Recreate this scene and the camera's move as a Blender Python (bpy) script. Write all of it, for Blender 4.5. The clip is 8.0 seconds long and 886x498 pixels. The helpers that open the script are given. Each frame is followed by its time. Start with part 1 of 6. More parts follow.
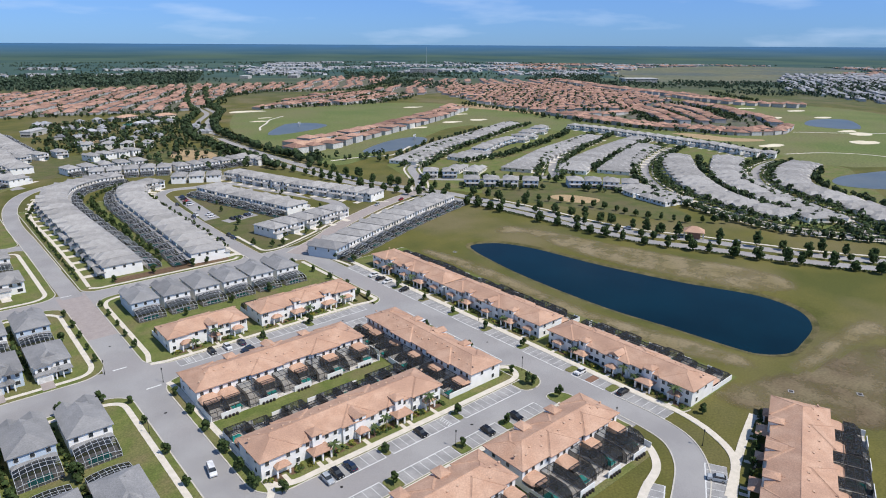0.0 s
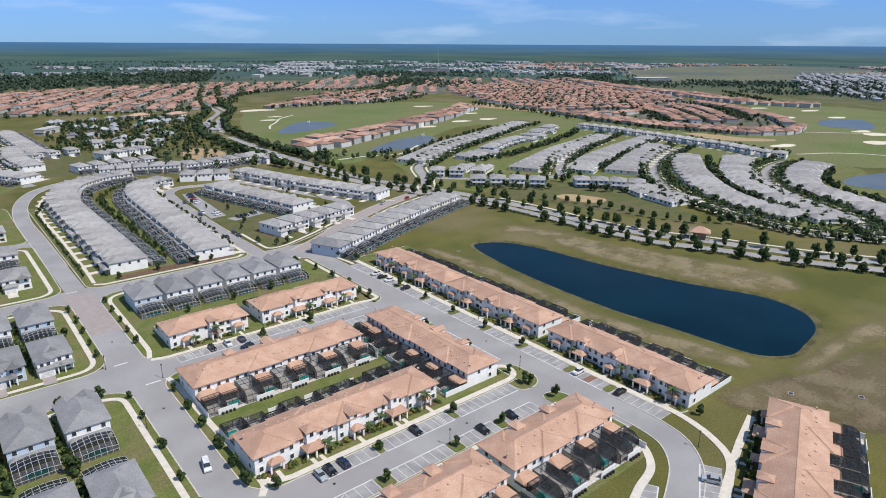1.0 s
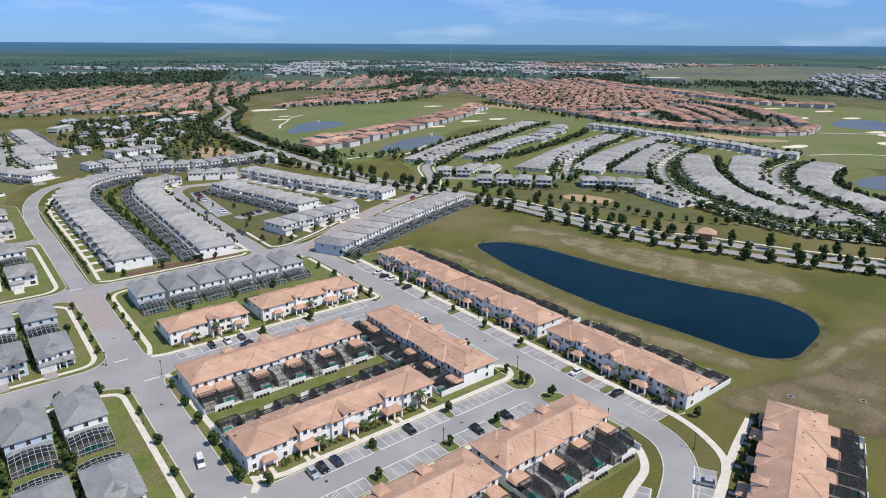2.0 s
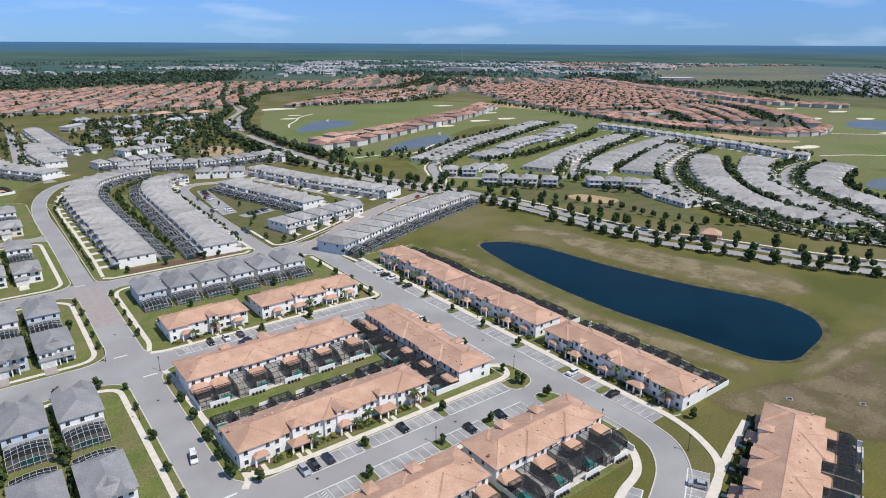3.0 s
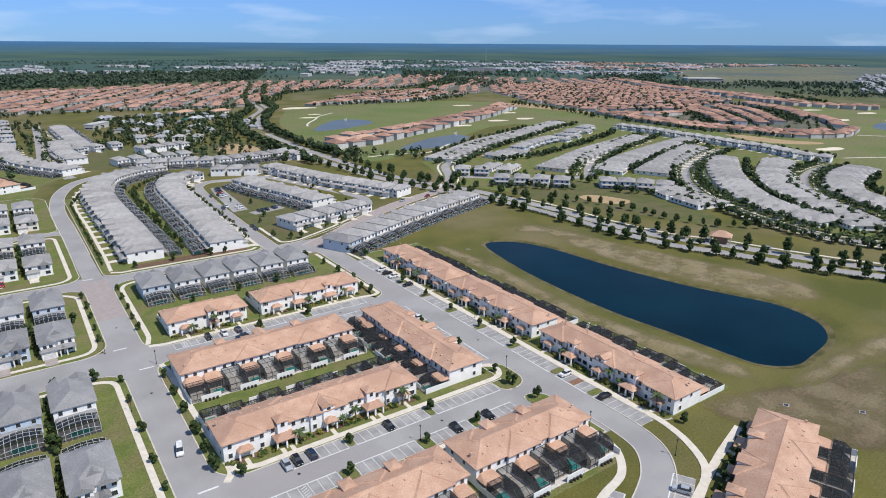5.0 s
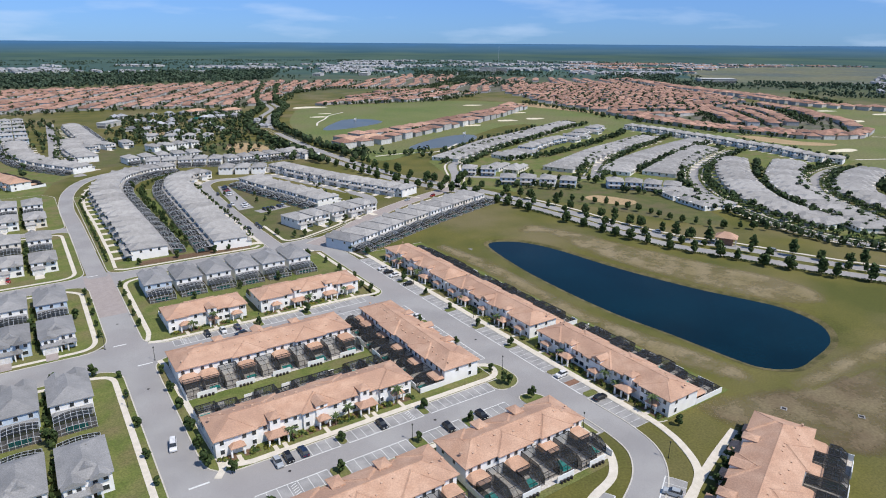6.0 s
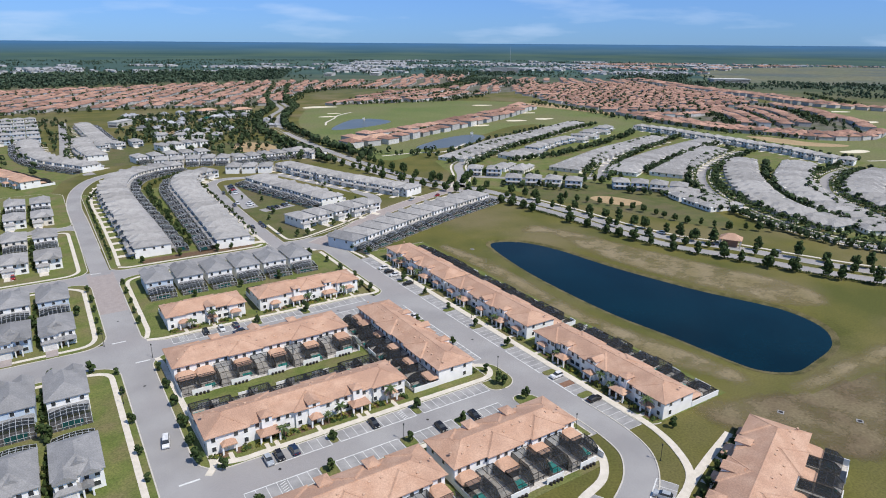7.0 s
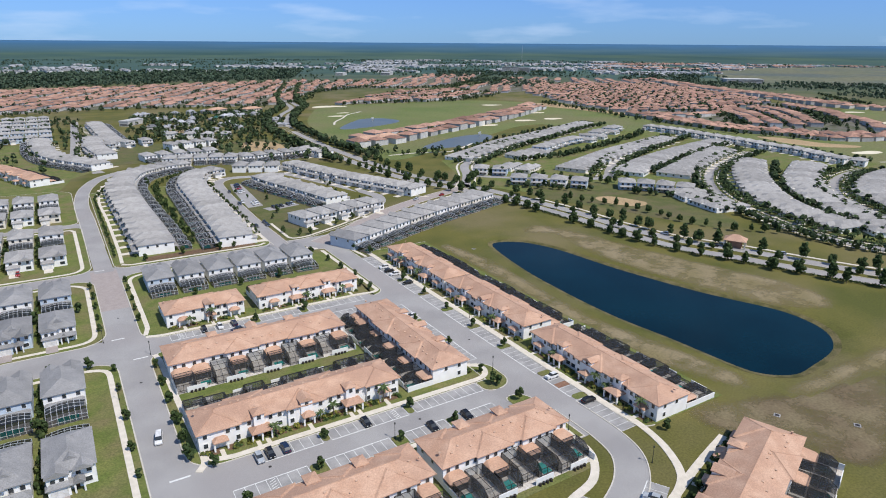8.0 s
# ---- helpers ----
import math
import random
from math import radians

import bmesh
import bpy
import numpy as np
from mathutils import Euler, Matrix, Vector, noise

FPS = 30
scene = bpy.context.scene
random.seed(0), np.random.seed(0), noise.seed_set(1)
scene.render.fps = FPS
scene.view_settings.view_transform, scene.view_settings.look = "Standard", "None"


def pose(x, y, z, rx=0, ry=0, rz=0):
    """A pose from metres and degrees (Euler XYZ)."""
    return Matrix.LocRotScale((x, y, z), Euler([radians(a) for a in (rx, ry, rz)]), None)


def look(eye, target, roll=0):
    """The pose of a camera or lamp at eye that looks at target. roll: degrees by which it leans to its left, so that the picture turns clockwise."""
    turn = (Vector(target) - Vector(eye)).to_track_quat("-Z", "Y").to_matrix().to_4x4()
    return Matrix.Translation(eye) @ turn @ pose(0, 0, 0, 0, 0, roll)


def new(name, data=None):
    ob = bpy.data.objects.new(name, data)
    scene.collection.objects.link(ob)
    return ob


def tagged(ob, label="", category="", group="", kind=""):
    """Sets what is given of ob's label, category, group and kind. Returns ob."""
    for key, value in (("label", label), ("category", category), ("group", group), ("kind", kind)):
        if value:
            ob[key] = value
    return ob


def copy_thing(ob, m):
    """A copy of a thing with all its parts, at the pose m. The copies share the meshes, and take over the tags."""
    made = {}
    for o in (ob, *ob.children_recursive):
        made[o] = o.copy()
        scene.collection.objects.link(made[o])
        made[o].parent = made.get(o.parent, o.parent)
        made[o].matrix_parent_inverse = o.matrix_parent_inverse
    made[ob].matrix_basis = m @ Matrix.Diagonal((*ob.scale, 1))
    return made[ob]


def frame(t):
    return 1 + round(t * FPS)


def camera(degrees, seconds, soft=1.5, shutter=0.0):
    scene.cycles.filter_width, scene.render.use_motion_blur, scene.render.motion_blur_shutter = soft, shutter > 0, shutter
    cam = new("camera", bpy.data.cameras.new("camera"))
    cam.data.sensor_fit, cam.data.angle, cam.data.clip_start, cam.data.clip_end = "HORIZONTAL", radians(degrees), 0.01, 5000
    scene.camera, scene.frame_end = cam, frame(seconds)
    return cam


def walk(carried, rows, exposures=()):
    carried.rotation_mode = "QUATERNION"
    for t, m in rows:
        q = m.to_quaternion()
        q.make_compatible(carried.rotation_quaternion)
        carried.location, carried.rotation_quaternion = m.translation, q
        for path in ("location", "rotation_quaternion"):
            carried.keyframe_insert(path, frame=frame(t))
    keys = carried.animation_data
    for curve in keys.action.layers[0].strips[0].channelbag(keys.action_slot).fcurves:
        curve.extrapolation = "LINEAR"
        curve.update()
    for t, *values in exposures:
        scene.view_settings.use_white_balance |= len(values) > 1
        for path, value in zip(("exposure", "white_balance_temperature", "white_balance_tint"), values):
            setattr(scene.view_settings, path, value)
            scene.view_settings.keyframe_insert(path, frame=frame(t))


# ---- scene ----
cam = camera(70.2, 8.0, soft=1.0)
PATH = [
    (0, (-0.19, -0.60, 105.26), (61.77, 71.59, 74.47), 0.30),
    (0.5, (1.45, -2.12, 105.19), (62.71, 70.65, 74.34), 0.30),
    (1, (3.16, -3.63, 105.09), (63.69, 69.73, 74.18), 0.30),
    (1.5, (4.98, -5.10, 104.95), (64.76, 68.86, 74.06), 0.30),
    (3, (10.76, -9.54, 104.50), (68.37, 66.11, 73.55), 0.30),
    (3.5, (12.75, -10.98, 104.38), (69.65, 65.22, 73.43), 0.30),
    (4, (14.77, -12.39, 104.27), (70.89, 64.36, 73.27), 0.30),
    (4.5, (16.87, -13.81, 104.15), (72.25, 63.47, 73.15), 0.30),
    (6, (23.28, -18.05, 103.78), (76.31, 60.86, 72.78), 0.40),
    (6.5, (25.50, -19.40, 103.71), (77.76, 60.00, 72.66), 0.40),
    (7, (27.74, -20.75, 103.64), (79.25, 59.16, 72.64), 0.40),
    (7.5, (30.00, -22.11, 103.56), (80.69, 58.30, 72.52), 0.40),
    (8, (32.28, -23.42, 103.53), (82.24, 57.45, 72.48), 0.40),
]
walk(cam, [(t, look(eye, target, roll)) for t, eye, target, roll in PATH], exposures=[(0, 0.12, 6450, 11)])

# ---- world and sun ----
SUN_EL, SUN_AZ = 56.0, math.atan2(-0.92, 0.39)
world = bpy.data.worlds.new("sky")
scene.world = world
world.use_nodes = True
wn, wl = world.node_tree.nodes, world.node_tree.links
wn.clear()
sky = wn.new("ShaderNodeTexSky")
sky.sky_type, sky.sun_disc = "NISHITA", False
sky.sun_elevation, sky.sun_rotation = radians(SUN_EL), math.pi / 2 - SUN_AZ
sky.air_density, sky.dust_density, sky.ozone_density = 1.0, 0.0, 3.0
geo_w = wn.new("ShaderNodeTexCoord")
mapw = wn.new("ShaderNodeMapping")
mapw.inputs["Scale"].default_value = (1.6, 1.6, 9.0)
cloud = wn.new("ShaderNodeTexNoise")
cloud.inputs["Scale"].default_value, cloud.inputs["Detail"].default_value = 4.0, 7.0
ramp = wn.new("ShaderNodeValToRGB")
ramp.color_ramp.elements[0].position, ramp.color_ramp.elements[1].position = 0.52, 0.78
ramp.color_ramp.elements[0].color, ramp.color_ramp.elements[1].color = (0, 0, 0, 1), (0.5, 0.5, 0.5, 1)
mixw = wn.new("ShaderNodeMixRGB")
mixw.inputs["Color2"].default_value = (5.0, 6.2, 8.0, 1)
bg = wn.new("ShaderNodeBackground")
bg.inputs["Strength"].default_value = 0.115
wout = wn.new("ShaderNodeOutputWorld")
wl.new(geo_w.outputs["Generated"], mapw.inputs["Vector"])
wl.new(mapw.outputs["Vector"], cloud.inputs["Vector"])
wl.new(cloud.outputs["Fac"], ramp.inputs["Fac"])
wl.new(ramp.outputs["Color"], mixw.inputs["Fac"])
tint = wn.new("ShaderNodeMixRGB")
tint.blend_type = "MULTIPLY"
tint.inputs["Fac"].default_value = 1.0
# the sky deepens from a soft blue at the horizon
sep = wn.new("ShaderNodeSeparateXYZ")
wl.new(geo_w.outputs["Generated"], sep.inputs["Vector"])
band = wn.new("ShaderNodeMapRange")
band.inputs["From Min"].default_value, band.inputs["From Max"].default_value = 0.0, 0.4
wl.new(sep.outputs["Z"], band.inputs["Value"])
tone = wn.new("ShaderNodeMixRGB")
tone.inputs["Color1"].default_value, tone.inputs["Color2"].default_value = (0.225, 0.445, 1.0, 1), (0.85, 0.92, 1.0, 1)
wl.new(band.outputs["Result"], tone.inputs["Fac"])
wl.new(tone.outputs["Color"], tint.inputs["Color2"])
wl.new(sky.outputs["Color"], tint.inputs["Color1"])
wl.new(tint.outputs["Color"], mixw.inputs["Color1"])
wl.new(mixw.outputs["Color"], bg.inputs["Color"])
wl.new(bg.outputs["Background"], wout.inputs["Surface"])

sun = new("sun", bpy.data.lights.new("sun", "SUN"))
sun.data.energy, sun.data.angle, sun.data.color = 3.95, radians(0.55), (1.0, 0.95, 0.87)
ce = math.cos(radians(SUN_EL))
sun_to = Vector((ce * math.cos(SUN_AZ), ce * math.sin(SUN_AZ), math.sin(radians(SUN_EL))))
sun.matrix_world = look(sun_to * 900, (0, 0, 0))


# ---- materials ----
def material(name, base, other=None, scale=0.5, rough=0.85, fine=8.0, fine_amount=0.25, bump=0.0, metallic=0.0, island=0.0, alpha=1.0, lo=0.38, hi=0.62, third=None, third_scale=0.05, stretch=None, spec=0.3):
    """Two-scale noise between base and other, a fine grain on top, an optional third colour in large patches."""
    m = bpy.data.materials.new(name)
    m.use_nodes = True
    n, l = m.node_tree.nodes, m.node_tree.links
    bsdf = n["Principled BSDF"]
    bsdf.inputs["Roughness"].default_value, bsdf.inputs["Metallic"].default_value = rough, metallic
    bsdf.inputs["Specular IOR Level"].default_value = spec
    co = n.new("ShaderNodeNewGeometry").outputs["Position"]
    if stretch:
        mp = n.new("ShaderNodeMapping")
        mp.inputs["Scale"].default_value = stretch
        l.new(co, mp.inputs["Vector"])
        co = mp.outputs["Vector"]

    def noise_fac(sc, a, b, detail=5):
        t = n.new("ShaderNodeTexNoise")
        t.inputs["Scale"].default_value, t.inputs["Detail"].default_value = sc, detail
        l.new(co, t.inputs["Vector"])
        r = n.new("ShaderNodeMapRange")
        r.inputs["From Min"].default_value, r.inputs["From Max"].default_value = a, b
        l.new(t.outputs["Fac"], r.inputs["Value"])
        return r.outputs["Result"]

    def mix(f, a, b, kind="MIX"):
        x = n.new("ShaderNodeMixRGB")
        x.blend_type = kind
        for sock, val in (("Fac", f), ("Color1", a), ("Color2", b)):
            if isinstance(val, (tuple, float)):
                x.inputs[sock].default_value = (*val, 1) if isinstance(val, tuple) else val
            else:
                l.new(val, x.inputs[sock])
        return x.outputs["Color"]

    col = mix(noise_fac(scale, lo, hi), base, other or tuple(c * 0.8 for c in base))
    if third:
        col = mix(noise_fac(third_scale, 0.46, 0.66, 8), col, third)
    grain = noise_fac(fine, 0.25, 0.75, 3)
    col = mix(fine_amount, col, mix(grain, (0.0, 0.0, 0.0), (1.0, 1.0, 1.0)), "OVERLAY")
    if island:
        inf = n.new("ShaderNodeNewGeometry").outputs["Random Per Island"] if island > 0 else n.new("ShaderNodeObjectInfo").outputs["Random"]
        hsv = n.new("ShaderNodeHueSaturation")
        r = n.new("ShaderNodeMapRange")
        r.inputs["To Min"].default_value, r.inputs["To Max"].default_value = 1 - abs(island), 1 + abs(island)
        l.new(inf, r.inputs["Value"])
        l.new(r.outputs["Result"], hsv.inputs["Value"])
        l.new(col, hsv.inputs["Color"])
        col = hsv.outputs["Color"]
    l.new(col, bsdf.inputs["Base Color"])
    if bump:
        b = n.new("ShaderNodeBump")
        b.inputs["Strength"].default_value, b.inputs["Distance"].default_value = 0.6, bump
        l.new(grain, b.inputs["Height"])
        l.new(b.outputs["Normal"], bsdf.inputs["Normal"])
    if alpha < 1:
        tr, ms, out = n.new("ShaderNodeBsdfTransparent"), n.new("ShaderNodeMixShader"), n["Material Output"]
        ms.inputs["Fac"].default_value = alpha
        l.new(tr.outputs["BSDF"], ms.inputs[1])
        l.new(bsdf.outputs["BSDF"], ms.inputs[2])
        l.new(ms.outputs["Shader"], out.inputs["Surface"])
    return m


GRASS = material("lawn_grass", (0.085, 0.10, 0.028), (0.12, 0.12, 0.042), 0.12, 0.95, 3.0, 0.35, third=(0.13, 0.11, 0.055), third_scale=0.05)
LAWN = material("mown_grass", (0.108, 0.138, 0.032), (0.15, 0.165, 0.048), 0.2, 0.95, 2.0, 0.35, third=(0.175, 0.15, 0.068), third_scale=0.07)
FIELD = material("field_grass", (0.084, 0.09, 0.018), (0.134, 0.122, 0.029), 0.03, 0.95, 1.6, 0.28, third=(0.17, 0.142, 0.066), third_scale=0.014)
FAIRWAY = material("fairway_grass", (0.12, 0.155, 0.043), (0.155, 0.175, 0.058), 0.012, 0.95, 0.4, 0.3, third=(0.165, 0.16, 0.068), third_scale=0.008)
ASPHALT = material("asphalt", (0.285, 0.275, 0.27), (0.345, 0.335, 0.325), 0.06, 0.9, 5.0, 0.18, third=(0.32, 0.30, 0.29), third_scale=0.02)
PAVER = material("brick_pavers", (0.33, 0.285, 0.265), (0.37, 0.32, 0.295), 0.5, 0.9, 5.0, 0.2)
STALL = material("stall_asphalt", (0.27, 0.265, 0.26), (0.36, 0.35, 0.34), 0.25, 0.9, 12.0, 0.2)
CONCRETE = material("concrete", (0.60, 0.55, 0.46), (0.68, 0.62, 0.53), 0.5, 0.9, 6.0, 0.15)
KERB = material("kerb_concrete", (0.50, 0.47, 0.41), (0.58, 0.54, 0.47), 0.6, 0.9, 6.0, 0.2)
PAINT = material("white_road_paint", (0.72, 0.72, 0.70), (0.6, 0.6, 0.58), 2.0, 0.8, 10.0, 0.2)
STUCCO = material("white_stucco", (0.86, 0.85, 0.82), (0.80, 0.79, 0.76), 0.4, 0.9, 6.0, 0.08)
STUCCO_BLUE = material("pale_blue_siding", (0.52, 0.60, 0.68), (0.48, 0.56, 0.64), 0.4, 0.85, 6.0, 0.1)
STUCCO_CREAM = material("cream_stucco", (0.74, 0.69, 0.60), (0.69, 0.64, 0.55), 0.4, 0.9, 6.0, 0.1)
TILE = material("terracotta_roof_tiles", (0.48, 0.292, 0.198), (0.55, 0.355, 0.25), 0.25, 0.8, 3.0, 0.2, bump=0.05, third=(0.43, 0.265, 0.185), third_scale=0.1)
TILE_FAR = material("far_roof_tiles", (0.29, 0.165, 0.12), (0.37, 0.225, 0.165), 0.02, 0.85, 0.5, 0.3, island=0.32)
SHINGLE = material("grey_roof_shingles", (0.295, 0.284, 0.270), (0.355, 0.342, 0.325), 0.3, 0.9, 4.0, 0.3, bump=0.02, island=-0.14)
SHINGLE_DARK = material("weathered_roof_shingles", (0.245, 0.242, 0.24), (0.285, 0.28, 0.275), 0.3, 0.9, 3.0, 0.22, bump=0.02, island=-0.1, third=(0.22, 0.218, 0.216), third_scale=0.12)
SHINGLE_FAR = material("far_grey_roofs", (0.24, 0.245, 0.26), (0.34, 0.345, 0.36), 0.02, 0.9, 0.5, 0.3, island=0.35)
TRIM = material("white_trim", (0.80, 0.80, 0.78), (0.75, 0.75, 0.73), 1.0, 0.6, 8.0, 0.05)
GLASS = material("window_glass", (0.03, 0.035, 0.04), (0.05, 0.055, 0.06), 0.5, 0.08, 2.0, 0.1, spec=0.6)
SHUTTER = material("dark_shutters", (0.06, 0.05, 0.045), None, 1.0, 0.7)
DOOR = material("dark_wood_door", (0.09, 0.05, 0.03), (0.13, 0.075, 0.045), 1.0, 0.5)
GARAGE = material("garage_door_paint", (0.70, 0.69, 0.66), None, 1.0, 0.6)
SCREEN = material("dark_insect_screen", (0.05, 0.055, 0.06), None, 0.6, 0.7, 10.0, 0.3, alpha=0.34)
# near-black side screens: the colour includes the shade on the party walls
SIDE_SHADE = material("shaded_side_screen", (0.03, 0.033, 0.037), None, 0.6, 0.7, 10.0, 0.3, alpha=0.82)
CAGE_SCREEN = material("pool_cage_screen", (0.016, 0.018, 0.02), None, 0.6, 0.7, 10.0, 0.3, alpha=0.66)
# streets and plots, darkened to include the shadows between far houses
HOOD_SHADE_GROUND = material("street_ground", (0.16, 0.145, 0.12), (0.09, 0.10, 0.05), 0.05, 0.95, 0.6, 0.3)
CAGE_DARK = material("bronze_aluminium", (0.035, 0.03, 0.028), None, 1.0, 0.5)
CAGE_WHITE = material("white_aluminium", (0.55, 0.57, 0.59), None, 1.0, 0.5)
POOL = material("pool_water", (0.02, 0.34, 0.30), (0.03, 0.40, 0.36), 0.5, 0.12, 4.0, 0.1, spec=0.5)
DECK = material("pool_deck_pavers", (0.52, 0.48, 0.43), (0.6, 0.56, 0.5), 0.6, 0.9, 2.0, 0.35)
WATER = material("pond_water", (0.0005, 0.013, 0.023), (0.001, 0.019, 0.032), 0.02, 0.10, 0.6, 0.1, bump=0.02, spec=0.06)
WATER_PALE = material("golf_water", (0.10, 0.125, 0.14), (0.13, 0.15, 0.155), 0.02, 0.35, 0.3, 0.1, spec=0.12)
SAND = material("bunker_sand", (0.72, 0.66, 0.50), (0.66, 0.58, 0.42), 0.1, 0.95, 1.0, 0.15)
DIRT = material("bare_sandy_soil", (0.42, 0.30, 0.17), (0.36, 0.26, 0.14), 0.05, 0.95, 0.8, 0.3)
MULCH = material("garden_mulch", (0.12, 0.075, 0.045), (0.16, 0.10, 0.06), 0.8, 0.95, 6.0, 0.3)
BARK = material("bark", (0.12, 0.09, 0.065), (0.16, 0.12, 0.09), 2.0, 0.95, 12.0, 0.3)
LEAF = material("tree_leaves", (0.035, 0.062, 0.016), (0.055, 0.085, 0.025), 0.6, 0.8, 4.0, 0.2, island=0.4)
LEAF_PALM = material("palm_fronds", (0.06, 0.095, 0.028), (0.085, 0.115, 0.04), 0.6, 0.7, 4.0, 0.2, island=0.3)
SHRUB = material("shrub_leaves", (0.04, 0.07, 0.018), (0.24, 0.22, 0.035), 0.35, 0.85, 4.0, 0.2, island=0.45, lo=0.46, hi=0.6)
# far woodland foliage, paler and bluer to carry aerial haze in its colour
HAZED_LEAF = material("hazed_woodland_leaves", (0.045, 0.075, 0.045), (0.06, 0.09, 0.055), 0.02, 0.9, 0.2, 0.3, island=0.25)
LEAF_FAR = material("far_foliage", (0.035, 0.058, 0.022), (0.05, 0.075, 0.03), 0.03, 0.9, 0.3, 0.3, island=0.4)
RUBBER = material("tyre_rubber", (0.02, 0.02, 0.02), None, 1.0, 0.8)
RIM = material("alloy_rim", (0.5, 0.5, 0.5), None, 1.0, 0.3, metallic=0.8)
LAMP_METAL = material("dark_green_metal", (0.03, 0.035, 0.03), None, 1.0, 0.5)
WHITE_FAR = material("far_white_walls", (0.5, 0.49, 0.46), (0.42, 0.41, 0.4), 0.02, 0.9, 0.5, 0.2, island=0.25)
CAR_PAINT = [material("car_paint_" + k, c, None, 1.0, 0.25, 3.0, 0.03, spec=0.6) for k, c in (("black", (0.012, 0.012, 0.014)), ("navy", (0.015, 0.03, 0.07)), ("white", (0.78, 0.78, 0.78)), ("silver", (0.42, 0.45, 0.48)), ("red", (0.35, 0.02, 0.02)))]


# ---- mesh helpers ----
def two_faced(name, wall, wall_mat, glass, glass_mat):
    """One mesh of two materials, for houses whose windows are only specks."""
    g = Geo()
    g.v = wall.v + glass.v
    k = len(wall.v)
    g.f = wall.f + [tuple(i + k for i in f) for f in glass.f]
    me = g.mesh(name, wall_mat)
    me.materials.append(glass_mat)
    for p in list(me.polygons)[len(wall.f):]:
        p.material_index = 1
    return me


